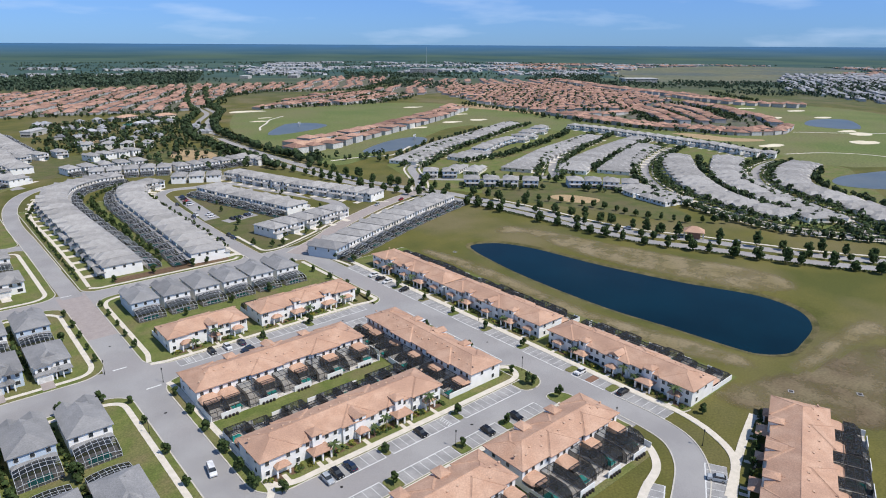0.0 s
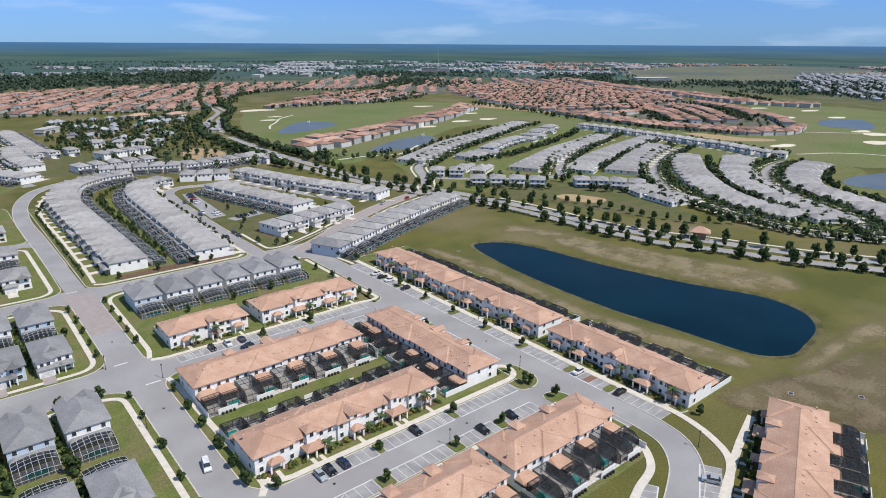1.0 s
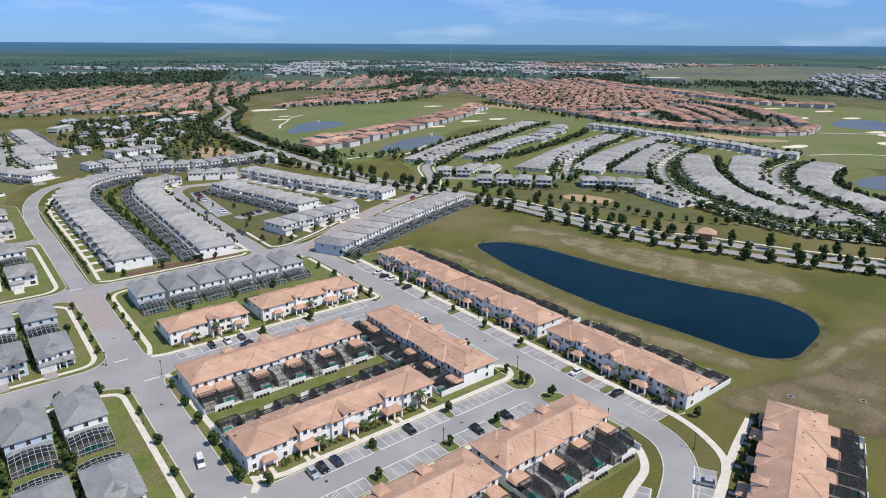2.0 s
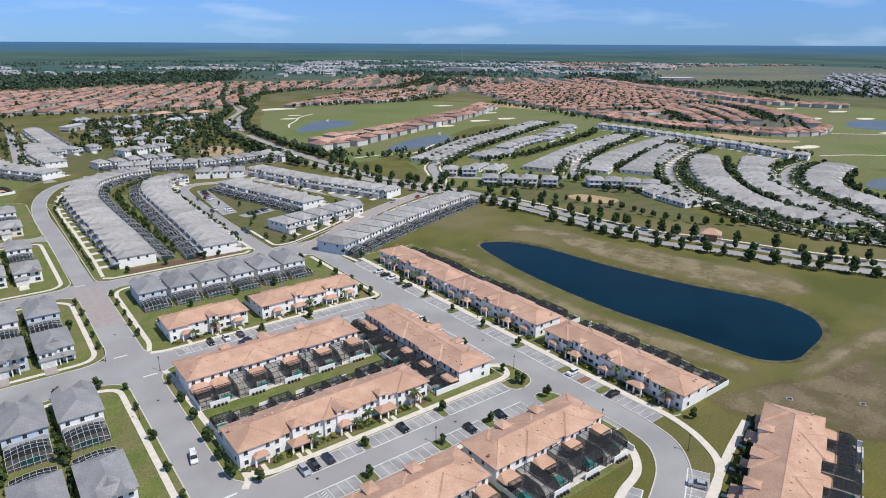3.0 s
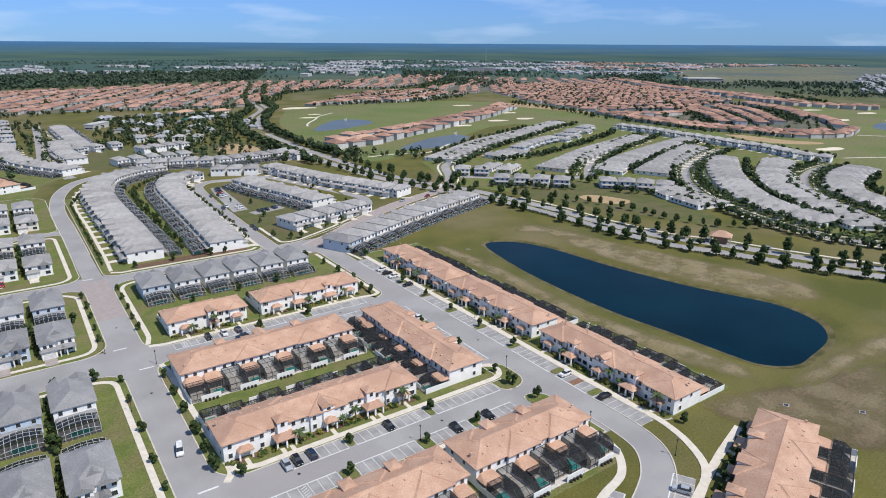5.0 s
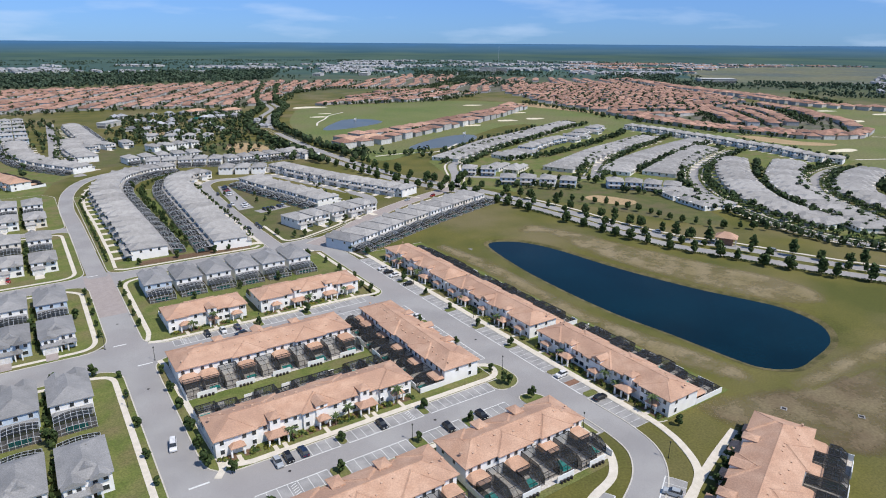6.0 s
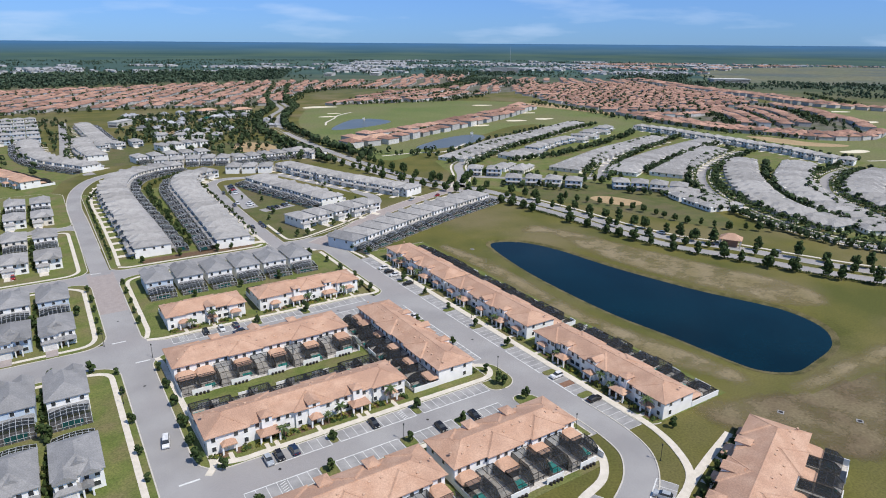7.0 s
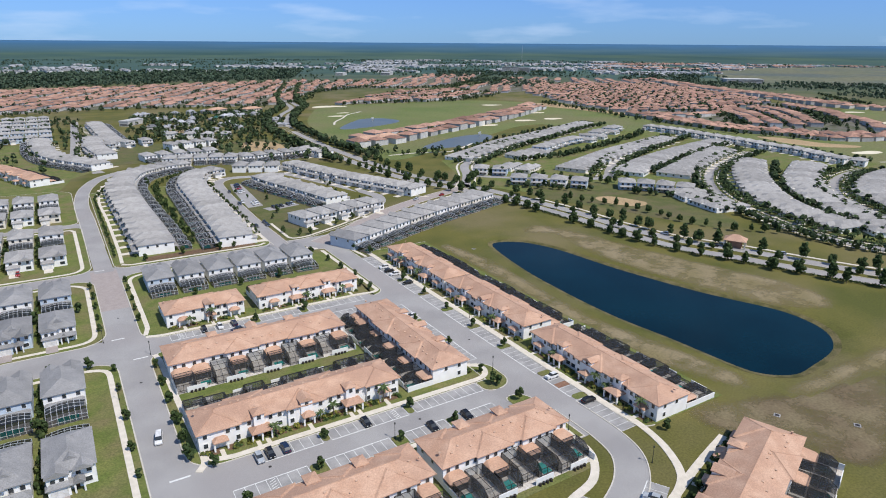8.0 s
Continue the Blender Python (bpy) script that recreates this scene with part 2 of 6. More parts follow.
class Geo:
    def __init__(self):
        self.v, self.f = [], []

    def poly(self, pts):
        k = len(self.v)
        self.v += [tuple(p) for p in pts]
        self.f.append(tuple(range(k, k + len(pts))))

    def box(self, x0, x1, y0, y1, z0, z1):
        k = len(self.v)
        self.v += [(x, y, z) for z in (z0, z1) for x, y in ((x0, y0), (x1, y0), (x1, y1), (x0, y1))]
        self.f += [tuple(k + i for i in q) for q in ((3, 2, 1, 0), (4, 5, 6, 7), (0, 1, 5, 4), (1, 2, 6, 5), (2, 3, 7, 6), (3, 0, 4, 7))]

    def beam(self, a, b, w):
        a, b = Vector(a), Vector(b)
        d = (b - a).normalized()
        s = d.cross(Vector((0, 0, 1)) if abs(d.z) < 0.9 else Vector((1, 0, 0))).normalized() * w / 2
        t = d.cross(s).normalized() * w / 2
        k = len(self.v)
        self.v += [tuple(p + q) for p in (a, b) for q in (-s - t, s - t, s + t, t - s)]
        self.f += [tuple(k + i for i in q) for q in ((0, 1, 5, 4), (1, 2, 6, 5), (2, 3, 7, 6), (3, 0, 4, 7), (3, 2, 1, 0), (4, 5, 6, 7))]

    def cross_hip(self, x0, x1, y0, y1, z, slope, fascia=0.22):
        """A roof with its hipped end at y0 and its ridge running in y, to die into a larger roof at y1; with ridge caps."""
        k = len(self.v)
        xm, rise = (x0 + x1) / 2, slope * (x1 - x0) / 2
        sg = 1 if y1 > y0 else -1
        ya = y0 + sg * (x1 - x0) / 2
        if (y1 - ya) * sg < 0.3:
            y1 = ya + sg * 0.3
        a = [(x0, y0), (x1, y0), (x1, y1), (x0, y1)]
        self.v += [(x, y, zz) for zz in (z - fascia, z) for x, y in a] + [(xm, ya, z + rise), (xm, y1, z + rise)]
        self.f += [tuple(k + i for i in q) for q in ((3, 2, 1, 0), (0, 1, 5, 4), (1, 2, 6, 5), (3, 0, 4, 7), (4, 5, 8), (5, 6, 9, 8), (7, 4, 8, 9))]
        top = (xm, ya, z + rise)
        for p, q in (((x0, y0, z), top), ((x1, y0, z), top), (top, (xm, y1, z + rise))):
            self.cap(p, q)

    def lean_to(self, x0, x1, y0, y1, z, rise):
        """A low roof against a wall at y0, hipped at both ends and clipped at its outer corners."""
        k, c = len(self.v), 0.9
        rim = [(x0, y0), (x1, y0), (x1, y1 - c), (x1 - c, y1), (x0 + c, y1), (x0, y1 - c)]
        self.v += [(x, y, zz) for zz in (z - 0.2, z) for x, y in rim] + [(x0 + 1.3, y0, z + rise), (x1 - 1.3, y0, z + rise)]
        self.f += [(k + 5, k + 4, k + 3, k + 2, k + 1, k)] + [(k + i, k + (i + 1) % 6, k + 6 + (i + 1) % 6, k + 6 + i) for i in range(6)]
        self.f += [(k + 7, k + 8, k + 13), (k + 8, k + 9, k + 13), (k + 9, k + 10, k + 12, k + 13), (k + 10, k + 11, k + 12), (k + 11, k + 6, k + 12), (k + 6, k + 7, k + 13, k + 12)]

    def cap(self, p, q):
        """A row of ridge tiles along a roof's hip or ridge."""
        self.beam((p[0], p[1], p[2] - 0.04), (q[0], q[1], q[2] - 0.04), 0.19)

    def hip(self, x0, x1, y0, y1, z, rise, fascia=0.22, gable=False, caps=False):
        """A hipped (or gabled) roof over a rectangle, with a fascia and a soffit."""
        k = len(self.v)
        w, d = x1 - x0, y1 - y0
        self.v += [(x, y, zz) for zz in (z - fascia, z) for x, y in ((x0, y0), (x1, y0), (x1, y1), (x0, y1))]
        if w >= d:
            i = 0 if gable else d / 2 * 0.98
            self.v += [(x0 + i, (y0 + y1) / 2, z + rise), (x1 - i, (y0 + y1) / 2, z + rise)]
            top = ((4, 5, 9, 8), (6, 7, 8, 9), (7, 4, 8), (5, 6, 9))
        else:
            i = 0 if gable else w / 2 * 0.98
            self.v += [((x0 + x1) / 2, y0 + i, z + rise), ((x0 + x1) / 2, y1 - i, z + rise)]
            top = ((5, 6, 9, 8), (7, 4, 8, 9), (4, 5, 8), (6, 7, 9))
        self.f += [tuple(k + i for i in q) for q in ((3, 2, 1, 0), (0, 1, 5, 4), (1, 2, 6, 5), (2, 3, 7, 6), (3, 0, 4, 7)) + top]
        if caps:
            v = self.v[k:k + 10]
            for i, j in ((8, 9), (4, 8), (5, 9 if w >= d else 8), (6, 9), (7, 8 if w >= d else 9)):
                self.cap(v[i], v[j])

    def tube(self, a, b, r0, r1, n=7):
        a, b = Vector(a), Vector(b)
        d = (b - a).normalized()
        s = d.cross(Vector((0, 0, 1)) if abs(d.z) < 0.9 else Vector((1, 0, 0))).normalized()
        t = d.cross(s)
        k = len(self.v)
        for p, r in ((a, r0), (b, r1)):
            self.v += [tuple(p + (s * math.cos(2 * math.pi * i / n) + t * math.sin(2 * math.pi * i / n)) * r) for i in range(n)]
        self.f += [(k + i, k + (i + 1) % n, k + n + (i + 1) % n, k + n + i) for i in range(n)]
        self.f += [tuple(k + n + i for i in range(n)), tuple(k + n - 1 - i for i in range(n))]

    def mesh(self, name, mat):
        me = bpy.data.meshes.new(name)
        me.from_pydata(self.v, [], self.f)
        me.materials.append(mat)
        return me


def part(name, geo, mat, parent=None, label=""):
    ob = new(name, geo.mesh(name, mat) if isinstance(geo, Geo) else geo)
    if parent is not None:
        ob.parent = parent
    if label:
        ob["label"] = label
    return ob


def thing(name, label, category, group="", kind=""):
    return tagged(new(name), label, category, group, kind)


def structure(name, geo, mat, label, category):
    return tagged(part(name, geo, mat), label, category, kind="structure")


def smooth(pts, n=8, closed=False):
    """Catmull-Rom curve through a few plan points."""
    p = [Vector((*q, 0)) if len(q) == 2 else Vector(q) for q in pts]
    m = len(p)
    tan = []
    for i in range(m):
        a, b, c = (p[(i + k) % m] if closed else p[min(max(i + k, 0), m - 1)] for k in (-1, 0, 1))
        d = min((b - a).length or 1e9, (c - b).length or 1e9)
        tan.append((c - a).normalized() * d)
    out = []
    for i in range(m if closed else m - 1):
        b, c, tb, tc = p[i], p[(i + 1) % m], tan[i], tan[(i + 1) % m]
        for j in range(n):
            t = j / n
            out.append(b * (2 * t ** 3 - 3 * t * t + 1) + tb * (t ** 3 - 2 * t * t + t) + c * (3 * t * t - 2 * t ** 3) + tc * (t ** 3 - t * t))
    return out if closed else out + [p[-1]]


def ribbon(pts, width, z0, z1, offset=0.0, n=8, do_smooth=True):
    """A band of that width along a plan line, from z0 to z1."""
    c = smooth(pts, n) if do_smooth else [Vector((*q, 0)) for q in pts]
    g = Geo()
    rows = []
    for i, p in enumerate(c):
        d = (c[min(i + 1, len(c) - 1)] - c[max(i - 1, 0)]).normalized()
        s = Vector((-d.y, d.x, 0))
        l, r = p + s * (offset + width / 2), p + s * (offset - width / 2)
        k = len(g.v)
        g.v += [(l.x, l.y, z1), (r.x, r.y, z1), (r.x, r.y, z0), (l.x, l.y, z0)]
        rows.append(k)
    for a, b in zip(rows, rows[1:]):
        g.f += [(a, a + 1, b + 1, b), (a + 1, a + 2, b + 2, b + 1), (a + 3, a, b, b + 3)]
    g.f += [(rows[0] + 3, rows[0] + 2, rows[0] + 1, rows[0]), (rows[-1], rows[-1] + 1, rows[-1] + 2, rows[-1] + 3)]
    return g


def along(pts, step, start=0.0, n=10):
    """Places every step metres along a smooth plan line: point, unit tangent."""
    c = smooth(pts, n)
    out, need = [], start
    for a, b in zip(c, c[1:]):
        seg = (b - a).length
        while need <= seg:
            out.append((a + (b - a) * (need / seg), (b - a).normalized()))
            need += step
        need -= seg
    return out


def rounded(x0, x1, y0, y1, radii, n=6):
    """Outline of a rectangle with radii for its corners: south-west, south-east, north-east, north-west."""
    out = []
    for (cx, cy, a0), r in zip(((x0, y0, 180), (x1, y0, 270), (x1, y1, 0), (x0, y1, 90)), radii):
        mx, my = cx + (r if cx == x0 else -r), cy + (r if cy == y0 else -r)
        if r == 0:
            out.append((cx, cy))
        else:
            out += [(mx + r * math.cos(radians(a0 + 90 * i / n)), my + r * math.sin(radians(a0 + 90 * i / n))) for i in range(n + 1)]
    return out


def slab(outline, z0, z1):
    g = Geo()
    k = len(outline)
    g.v = [(*p, z0) for p in outline] + [(*p, z1) for p in outline]
    g.f = [tuple(range(k, 2 * k))] + [(i, (i + 1) % k, k + (i + 1) % k, k + i) for i in range(k)]
    return g


def inside(p, poly):
    x, y = p[0], p[1]
    hit = False
    for (ax, ay), (bx, by) in zip(poly, poly[1:] + poly[:1]):
        if (ay > y) != (by > y) and x < (bx - ax) * (y - ay) / (by - ay) + ax:
            hit = not hit
    return hit

# ---- ground ----
POND = [(p.x, p.y) for p in smooth([(228, 243), (245, 238), (254, 217), (258.7, 179), (267.5, 140), (279, 108), (276, 89), (263, 78), (244, 74.5), (230, 74.5), (220.5, 84), (217.5, 115), (214.5, 140), (215, 172), (218.5, 206)], 6, True)]


def pond_distance(x, y):
    d = min((Vector((x, y)) - (Vector(a) + (Vector(b) - Vector(a)) * min(max((Vector((x, y)) - Vector(a)).dot(Vector(b) - Vector(a)) / (Vector(b) - Vector(a)).length_squared, 0), 1))).length
            for a, b in zip(POND, POND[1:] + POND[:1]))
    return -d if inside((x, y), POND) else d


def ground_height(x, y):
    r = math.hypot(x, y)
    z = 0.0
    if 198 < x < 298 and 54 < y < 262:
        d = pond_distance(x, y)
        t = min(max((9.2 - d) / 22, 0), 1)
        z = -3.3 * t * t * (3 - 2 * t)
    if r > 4150:
        t = min((r - 4150) / 780, 1.0)
        z = 104.2 * t ** 1.5
    return z + (0.25 * noise.noise((x * 0.03, y * 0.03, 0)) if 215 < x < 290 and 260 < r < 900 and z == 0 else 0)


def axis(lo, hi, step, far):
    core = list(np.arange(lo, hi + 0.1, step))
    left, right, d = [], [], step
    x = lo
    while x > -far:
        d = min(d * 1.45, 240)
        x -= d
        left.append(x)
    x, d = hi, step
    while x < far:
        d = min(d * 1.45, 240)
        x += d
        right.append(x)
    return left[::-1] + core + right


gx, gy = axis(196, 331.6, 2.6, 5400), axis(52, 264, 2.6, 5400)
gg = Geo()
gg.v = [(x, y, ground_height(x, y)) for y in gy for x in gx]
gg.f = [(j * len(gx) + i, j * len(gx) + i + 1, (j + 1) * len(gx) + i + 1, (j + 1) * len(gx) + i) for j in range(len(gy) - 1) for i in range(len(gx) - 1)]



def ground_material():
    m = FIELD.copy()
    m.name = "ground_cover"
    n, l = m.node_tree.nodes, m.node_tree.links
    bsdf = n["Principled BSDF"]
    near = bsdf.inputs["Base Color"].links[0].from_socket
    g = n.new("ShaderNodeNewGeometry").outputs["Position"]
    ln = n.new("ShaderNodeVectorMath")
    ln.operation = "LENGTH"
    l.new(g, ln.inputs[0])
    nz = n.new("ShaderNodeTexNoise")
    nz.inputs["Scale"].default_value, nz.inputs["Detail"].default_value = 0.0022, 6
    l.new(g, nz.inputs["Vector"])
    ad = n.new("ShaderNodeMath")
    ad.operation = "MULTIPLY_ADD"
    ad.inputs[1].default_value = 900
    l.new(nz.outputs["Fac"], ad.inputs[0])
    l.new(ln.outputs["Value"], ad.inputs[2])
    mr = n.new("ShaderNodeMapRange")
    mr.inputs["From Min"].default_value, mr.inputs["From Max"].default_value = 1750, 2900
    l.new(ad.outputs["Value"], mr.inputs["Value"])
    # the woods: painted cloud-shadow streaks across the view, haze-blue with distance
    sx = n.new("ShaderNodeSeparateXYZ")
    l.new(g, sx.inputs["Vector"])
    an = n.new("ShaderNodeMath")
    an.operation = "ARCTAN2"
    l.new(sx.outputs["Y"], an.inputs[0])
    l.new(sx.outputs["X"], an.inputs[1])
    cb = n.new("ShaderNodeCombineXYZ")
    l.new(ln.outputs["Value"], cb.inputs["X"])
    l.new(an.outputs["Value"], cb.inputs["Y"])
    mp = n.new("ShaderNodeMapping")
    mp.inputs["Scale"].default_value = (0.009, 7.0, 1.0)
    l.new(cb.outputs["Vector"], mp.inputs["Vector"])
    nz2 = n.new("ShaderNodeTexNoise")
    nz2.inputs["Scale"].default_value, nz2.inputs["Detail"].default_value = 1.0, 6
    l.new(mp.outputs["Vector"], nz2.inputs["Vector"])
    # dark and light streak tones, their teal cast standing in for haze
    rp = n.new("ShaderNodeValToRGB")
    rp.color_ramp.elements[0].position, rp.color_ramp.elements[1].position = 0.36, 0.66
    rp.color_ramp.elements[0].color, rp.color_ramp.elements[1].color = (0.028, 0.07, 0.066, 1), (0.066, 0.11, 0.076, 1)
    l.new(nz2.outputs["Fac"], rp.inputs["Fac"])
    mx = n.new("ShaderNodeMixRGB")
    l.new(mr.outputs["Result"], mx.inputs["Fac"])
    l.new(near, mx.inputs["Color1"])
    # haze painted into the base colour: turns blue towards the horizon
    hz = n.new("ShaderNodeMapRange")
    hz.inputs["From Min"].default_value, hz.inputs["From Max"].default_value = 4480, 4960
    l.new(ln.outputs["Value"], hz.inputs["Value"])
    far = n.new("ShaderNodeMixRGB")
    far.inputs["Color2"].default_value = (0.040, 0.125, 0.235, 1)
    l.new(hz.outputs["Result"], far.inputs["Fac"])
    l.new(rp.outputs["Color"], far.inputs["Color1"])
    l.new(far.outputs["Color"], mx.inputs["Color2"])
    l.new(mx.outputs["Color"], bsdf.inputs["Base Color"])
    return m


ground = structure("ground", gg, ground_material(), "grassy ground with dry brown patches and distant woods, haze painted in", "ground")
for p in ground.data.polygons:
    p.use_smooth = True


def sheet(name, pts, z, mat, label, category, curved=True, n=5):
    outline = [(p.x, p.y) for p in smooth(pts, n, True)] if curved else pts
    return structure(name, slab(outline, -0.05, z), mat, label, category)


pond = structure("water", slab([(p[0] * 1.0, p[1]) for p in rounded(205, 290, 62, 254, (5, 5, 5, 5))], -1.26, -1.25), WATER, "dark blue still pond water in a grassy basin", "pond")

def dry_material(name, base, other):
    m = material(name, base, other, 0.06, 0.95, 1.2, 0.3)
    n, l = m.node_tree.nodes, m.node_tree.links
    t = n.new("ShaderNodeTexNoise")
    t.inputs["Scale"].default_value, t.inputs["Detail"].default_value, t.inputs["Roughness"].default_value = 0.07, 9, 0.7
    l.new(n.new("ShaderNodeNewGeometry").outputs["Position"], t.inputs["Vector"])
    r = n.new("ShaderNodeMapRange")
    r.inputs["From Min"].default_value, r.inputs["From Max"].default_value, r.inputs["To Max"].default_value = 0.31, 0.55, 0.9
    l.new(t.outputs["Fac"], r.inputs["Value"])
    cover = n.new("ShaderNodeAttribute")
    cover.attribute_name = "cover"
    mul = n.new("ShaderNodeMath")
    mul.operation = "MULTIPLY"
    l.new(r.outputs["Result"], mul.inputs[0])
    l.new(cover.outputs["Fac"], mul.inputs[1])
    tr, ms = n.new("ShaderNodeBsdfTransparent"), n.new("ShaderNodeMixShader")
    l.new(mul.outputs["Value"], ms.inputs["Fac"])
    l.new(tr.outputs["BSDF"], ms.inputs[1])
    l.new(n["Principled BSDF"].outputs["BSDF"], ms.inputs[2])
    l.new(ms.outputs["Shader"], n["Material Output"].inputs["Surface"])
    return m


DRY = dry_material("dry_grass", (0.29, 0.235, 0.14), (0.22, 0.18, 0.088))
BROWN = dry_material("brown_thin_grass", (0.17, 0.128, 0.075), (0.215, 0.175, 0.10))
dry_cells = set()


def edge_distance(x, y, poly):
    best = 1e9
    for (ax, ay), (bx, by) in zip(poly, poly[1:] + poly[:1]):
        dx, dy = bx - ax, by - ay
        u = min(max(((x - ax) * dx + (y - ay) * dy) / (dx * dx + dy * dy + 1e-9), 0), 1)
        best = min(best, math.hypot(x - ax - u * dx, y - ay - u * dy))
    return best


for k, outline in enumerate(([(256, 250), (268, 238), (262, 205), (264, 170), (272, 135), (284, 104), (302, 98), (311, 118), (303, 150), (292, 190), (284, 230), (272, 258)], [(198, 250), (206, 252), (211, 215), (207, 170), (206, 138), (211, 112), (215, 84), (208, 76), (198, 92), (193, 112), (192, 150), (197, 190)], [(214, 68), (236, 71), (262, 70), (284, 66), (276, 54), (250, 60), (224, 62)], [(181, 80), (200, 74), (222, 66), (246, 62), (262, 54), (262, 36), (230, 36), (200, 34), (190, 46), (178, 66)])):
    d = Geo()
    poly = [(p.x, p.y) for p in smooth(outline, 4, True)]
    st = 2.6
    for ix in range(-8, 52):
        for iy in range(-7, 82):
            x, y = 196 + st * ix, 52 + st * iy
            if (ix, iy) not in dry_cells and inside((x + st / 2, y + st / 2), poly):
                dry_cells.add((ix, iy))
                d.poly([(a, b, ground_height(a, b) + 0.05) for a, b in ((x, y), (x + st, y), (x + st, y + st), (x, y + st))])
    if k < 3:
        patch = structure("dry_grass", d, DRY, "patchy dry tan grass on the pond bank", "grass")
    else:
        patch = structure("thin_grass", d, BROWN, "thin brown grass over bare soil", "grass")
    # the patch thins out towards its edge
    known = {}
    cover = patch.data.attributes.new("cover", "FLOAT", "POINT")
    for v in patch.data.vertices:
        key = (round(v.co.x, 1), round(v.co.y, 1))
        if key not in known:
            known[key] = min(max(edge_distance(v.co.x, v.co.y, poly) - 0.3, 0) / 3.8, 1) if inside(key, poly) else 0.0
        cover.data[v.index].value = known[key]

shore = Geo()
ring = [(Vector((*a, 0)), Vector((*b, 0))) for a, b in zip(POND, POND[1:] + POND[:1])]
for (a, b), (b2_, c2_) in zip(ring, ring[1:] + ring[:1]):
    n0, n1 = (b - a).normalized(), (c2_ - b2_).normalized()
    o0, o1 = Vector((-n0.y, n0.x, 0)), Vector((-n1.y, n1.x, 0))
    q = [a - o0 * 1.2, b - o1 * 1.2, b + o1 * 2.2, a + o0 * 2.2]
    shore.poly([(p.x, p.y, ground_height(p.x, p.y) + 0.09) for p in q])
structure("shore_grass", shore, material("shore_reeds", (0.075, 0.072, 0.022), (0.15, 0.125, 0.055), 0.25, 0.95, 2.0, 0.4), "yellow-green reedy margin of the pond", "shore")

# ---- roads: one asphalt bed with raised lawn islands on it ----
structure("road_bed", slab([(36, 20), (52, 20), (52, 80), (161.4, 84), (161.4, 300), (36, 300)], -0.05, 0.03), ASPHALT, "pale grey asphalt street and parking bed", "road")
structure("road_west", slab([(-260, 196), (40, 196), (40, 216), (-260, 216)], -0.05, 0.025), ASPHALT, "pale grey asphalt side street", "road")
structure("road_cross", slab([(-260, 284), (160, 284), (160, 302), (-260, 302)], -0.05, 0.035), ASPHALT, "pale grey asphalt cross street", "road")
structure("road_court", slab([(-260, 386), (40, 386), (40, 397), (-260, 397)], -0.05, 0.025), ASPHALT, "pale grey asphalt side street", "road")
structure("paver_crossing", slab([(37, 246), (48.2, 246), (48.2, 299), (37, 299)], 0.0, 0.045), PAVER, "reddish brick paver crossing in the street", "road")

ROADS = []
ROADS.append(("road_north", [(43, 296), (42.5, 340), (42, 400), (41.5, 450), (47, 500), (62, 540), (92, 566), (140, 585)], 8.2, 0.05))
ROADS.append(("road_curve", [(151.2, 98), (151.2, 82), (148.6, 71), (140, 62.2), (124, 54.6), (95, 43)], 8.4, 0.04))
ROADS.append(("road_inner", [(128, 298), (128, 350), (130, 420), (134, 470), (146, 486), (166, 484)], 7.6, 0.04))
ROADS.append(("road_link", [(146, 290), (172, 306), (200, 326), (240, 347), (290, 366)], 9.6, 0.06))
ROADS.append(("road_row", [(188, 345), (212, 352), (222, 378), (205, 440), (190, 484), (166, 486)], 8.0, 0.04))
ROADS.append(("boulevard_south", [(560, 1560), (455, 1280), (400, 1120), (375, 1010), (322, 905), (277, 766), (263, 615), (262, 497), (268, 416), (288, 350), (297, 310), (302, 265), (304, 220), (309, 184), (321, 158), (331, 134), (345, 104), (372, 60), (400, 10)], 7.5, 0.05))
ROADS.append(("boulevard_north", [(572, 1556), (467, 1276), (412, 1116), (387, 1006), (334, 901), (289, 764), (275, 615), (274, 499), (280, 419), (300, 356), (308, 310), (313, 268), (314, 226), (321, 192), (334, 166), (344, 140), (358, 108), (386, 64), (415, 12)], 7.5, 0.05))
S12 = [(292, 366), (318, 402), (345, 445), (390, 474), (432, 500), (500, 533), (601, 581), (666, 606)]
S34 = [(318, 402), (350, 372), (380, 350), (411, 340), (440, 362), (475, 388), (543, 421), (613, 448), (662, 468)]
S56 = [(424, 233), (447, 262), (482, 294), (528, 322), (588, 345), (637, 358)]
S7 = [(418, 100), (446, 128), (473, 161), (492, 188), (520, 213), (557, 234), (601, 247), (640, 250)]
SB = [(424, 233), (411, 206), (403, 184), (398, 160), (399, 135), (418, 100), (446, 66)]
for nm, pts in (("road_estate_upper", S12), ("road_estate_middle", S34), ("road_estate_lower", S56), ("road_estate_bend", S7), ("road_estate_front", SB)):
    ROADS.append((nm, pts, 7.6, 0.05))
ROADS.append(("road_upper_left", [(60, 560), (48, 640), (52, 760), (60, 960)], 9.0, 0.04))
for nm, pts, wd, z in ROADS:
    if nm == "road_link":
        structure(nm, ribbon(pts, wd, -0.05, z), PAVER, "street paved in pinkish-grey brick pavers", "road")
    else:
        structure(nm, ribbon(pts, wd, -0.05, z), ASPHALT, "pale grey asphalt road", "road")
for nm in (0, 1, 2, 3):
    pts, wd = ROADS[nm][1], ROADS[nm][2]
    for side in (-1, 1):
        structure("kerb", ribbon(pts[1:] if nm == 0 else pts, 0.35, 0.0, 0.16, side * (wd / 2 + 0.15)), KERB, "pale concrete kerb", "kerb")
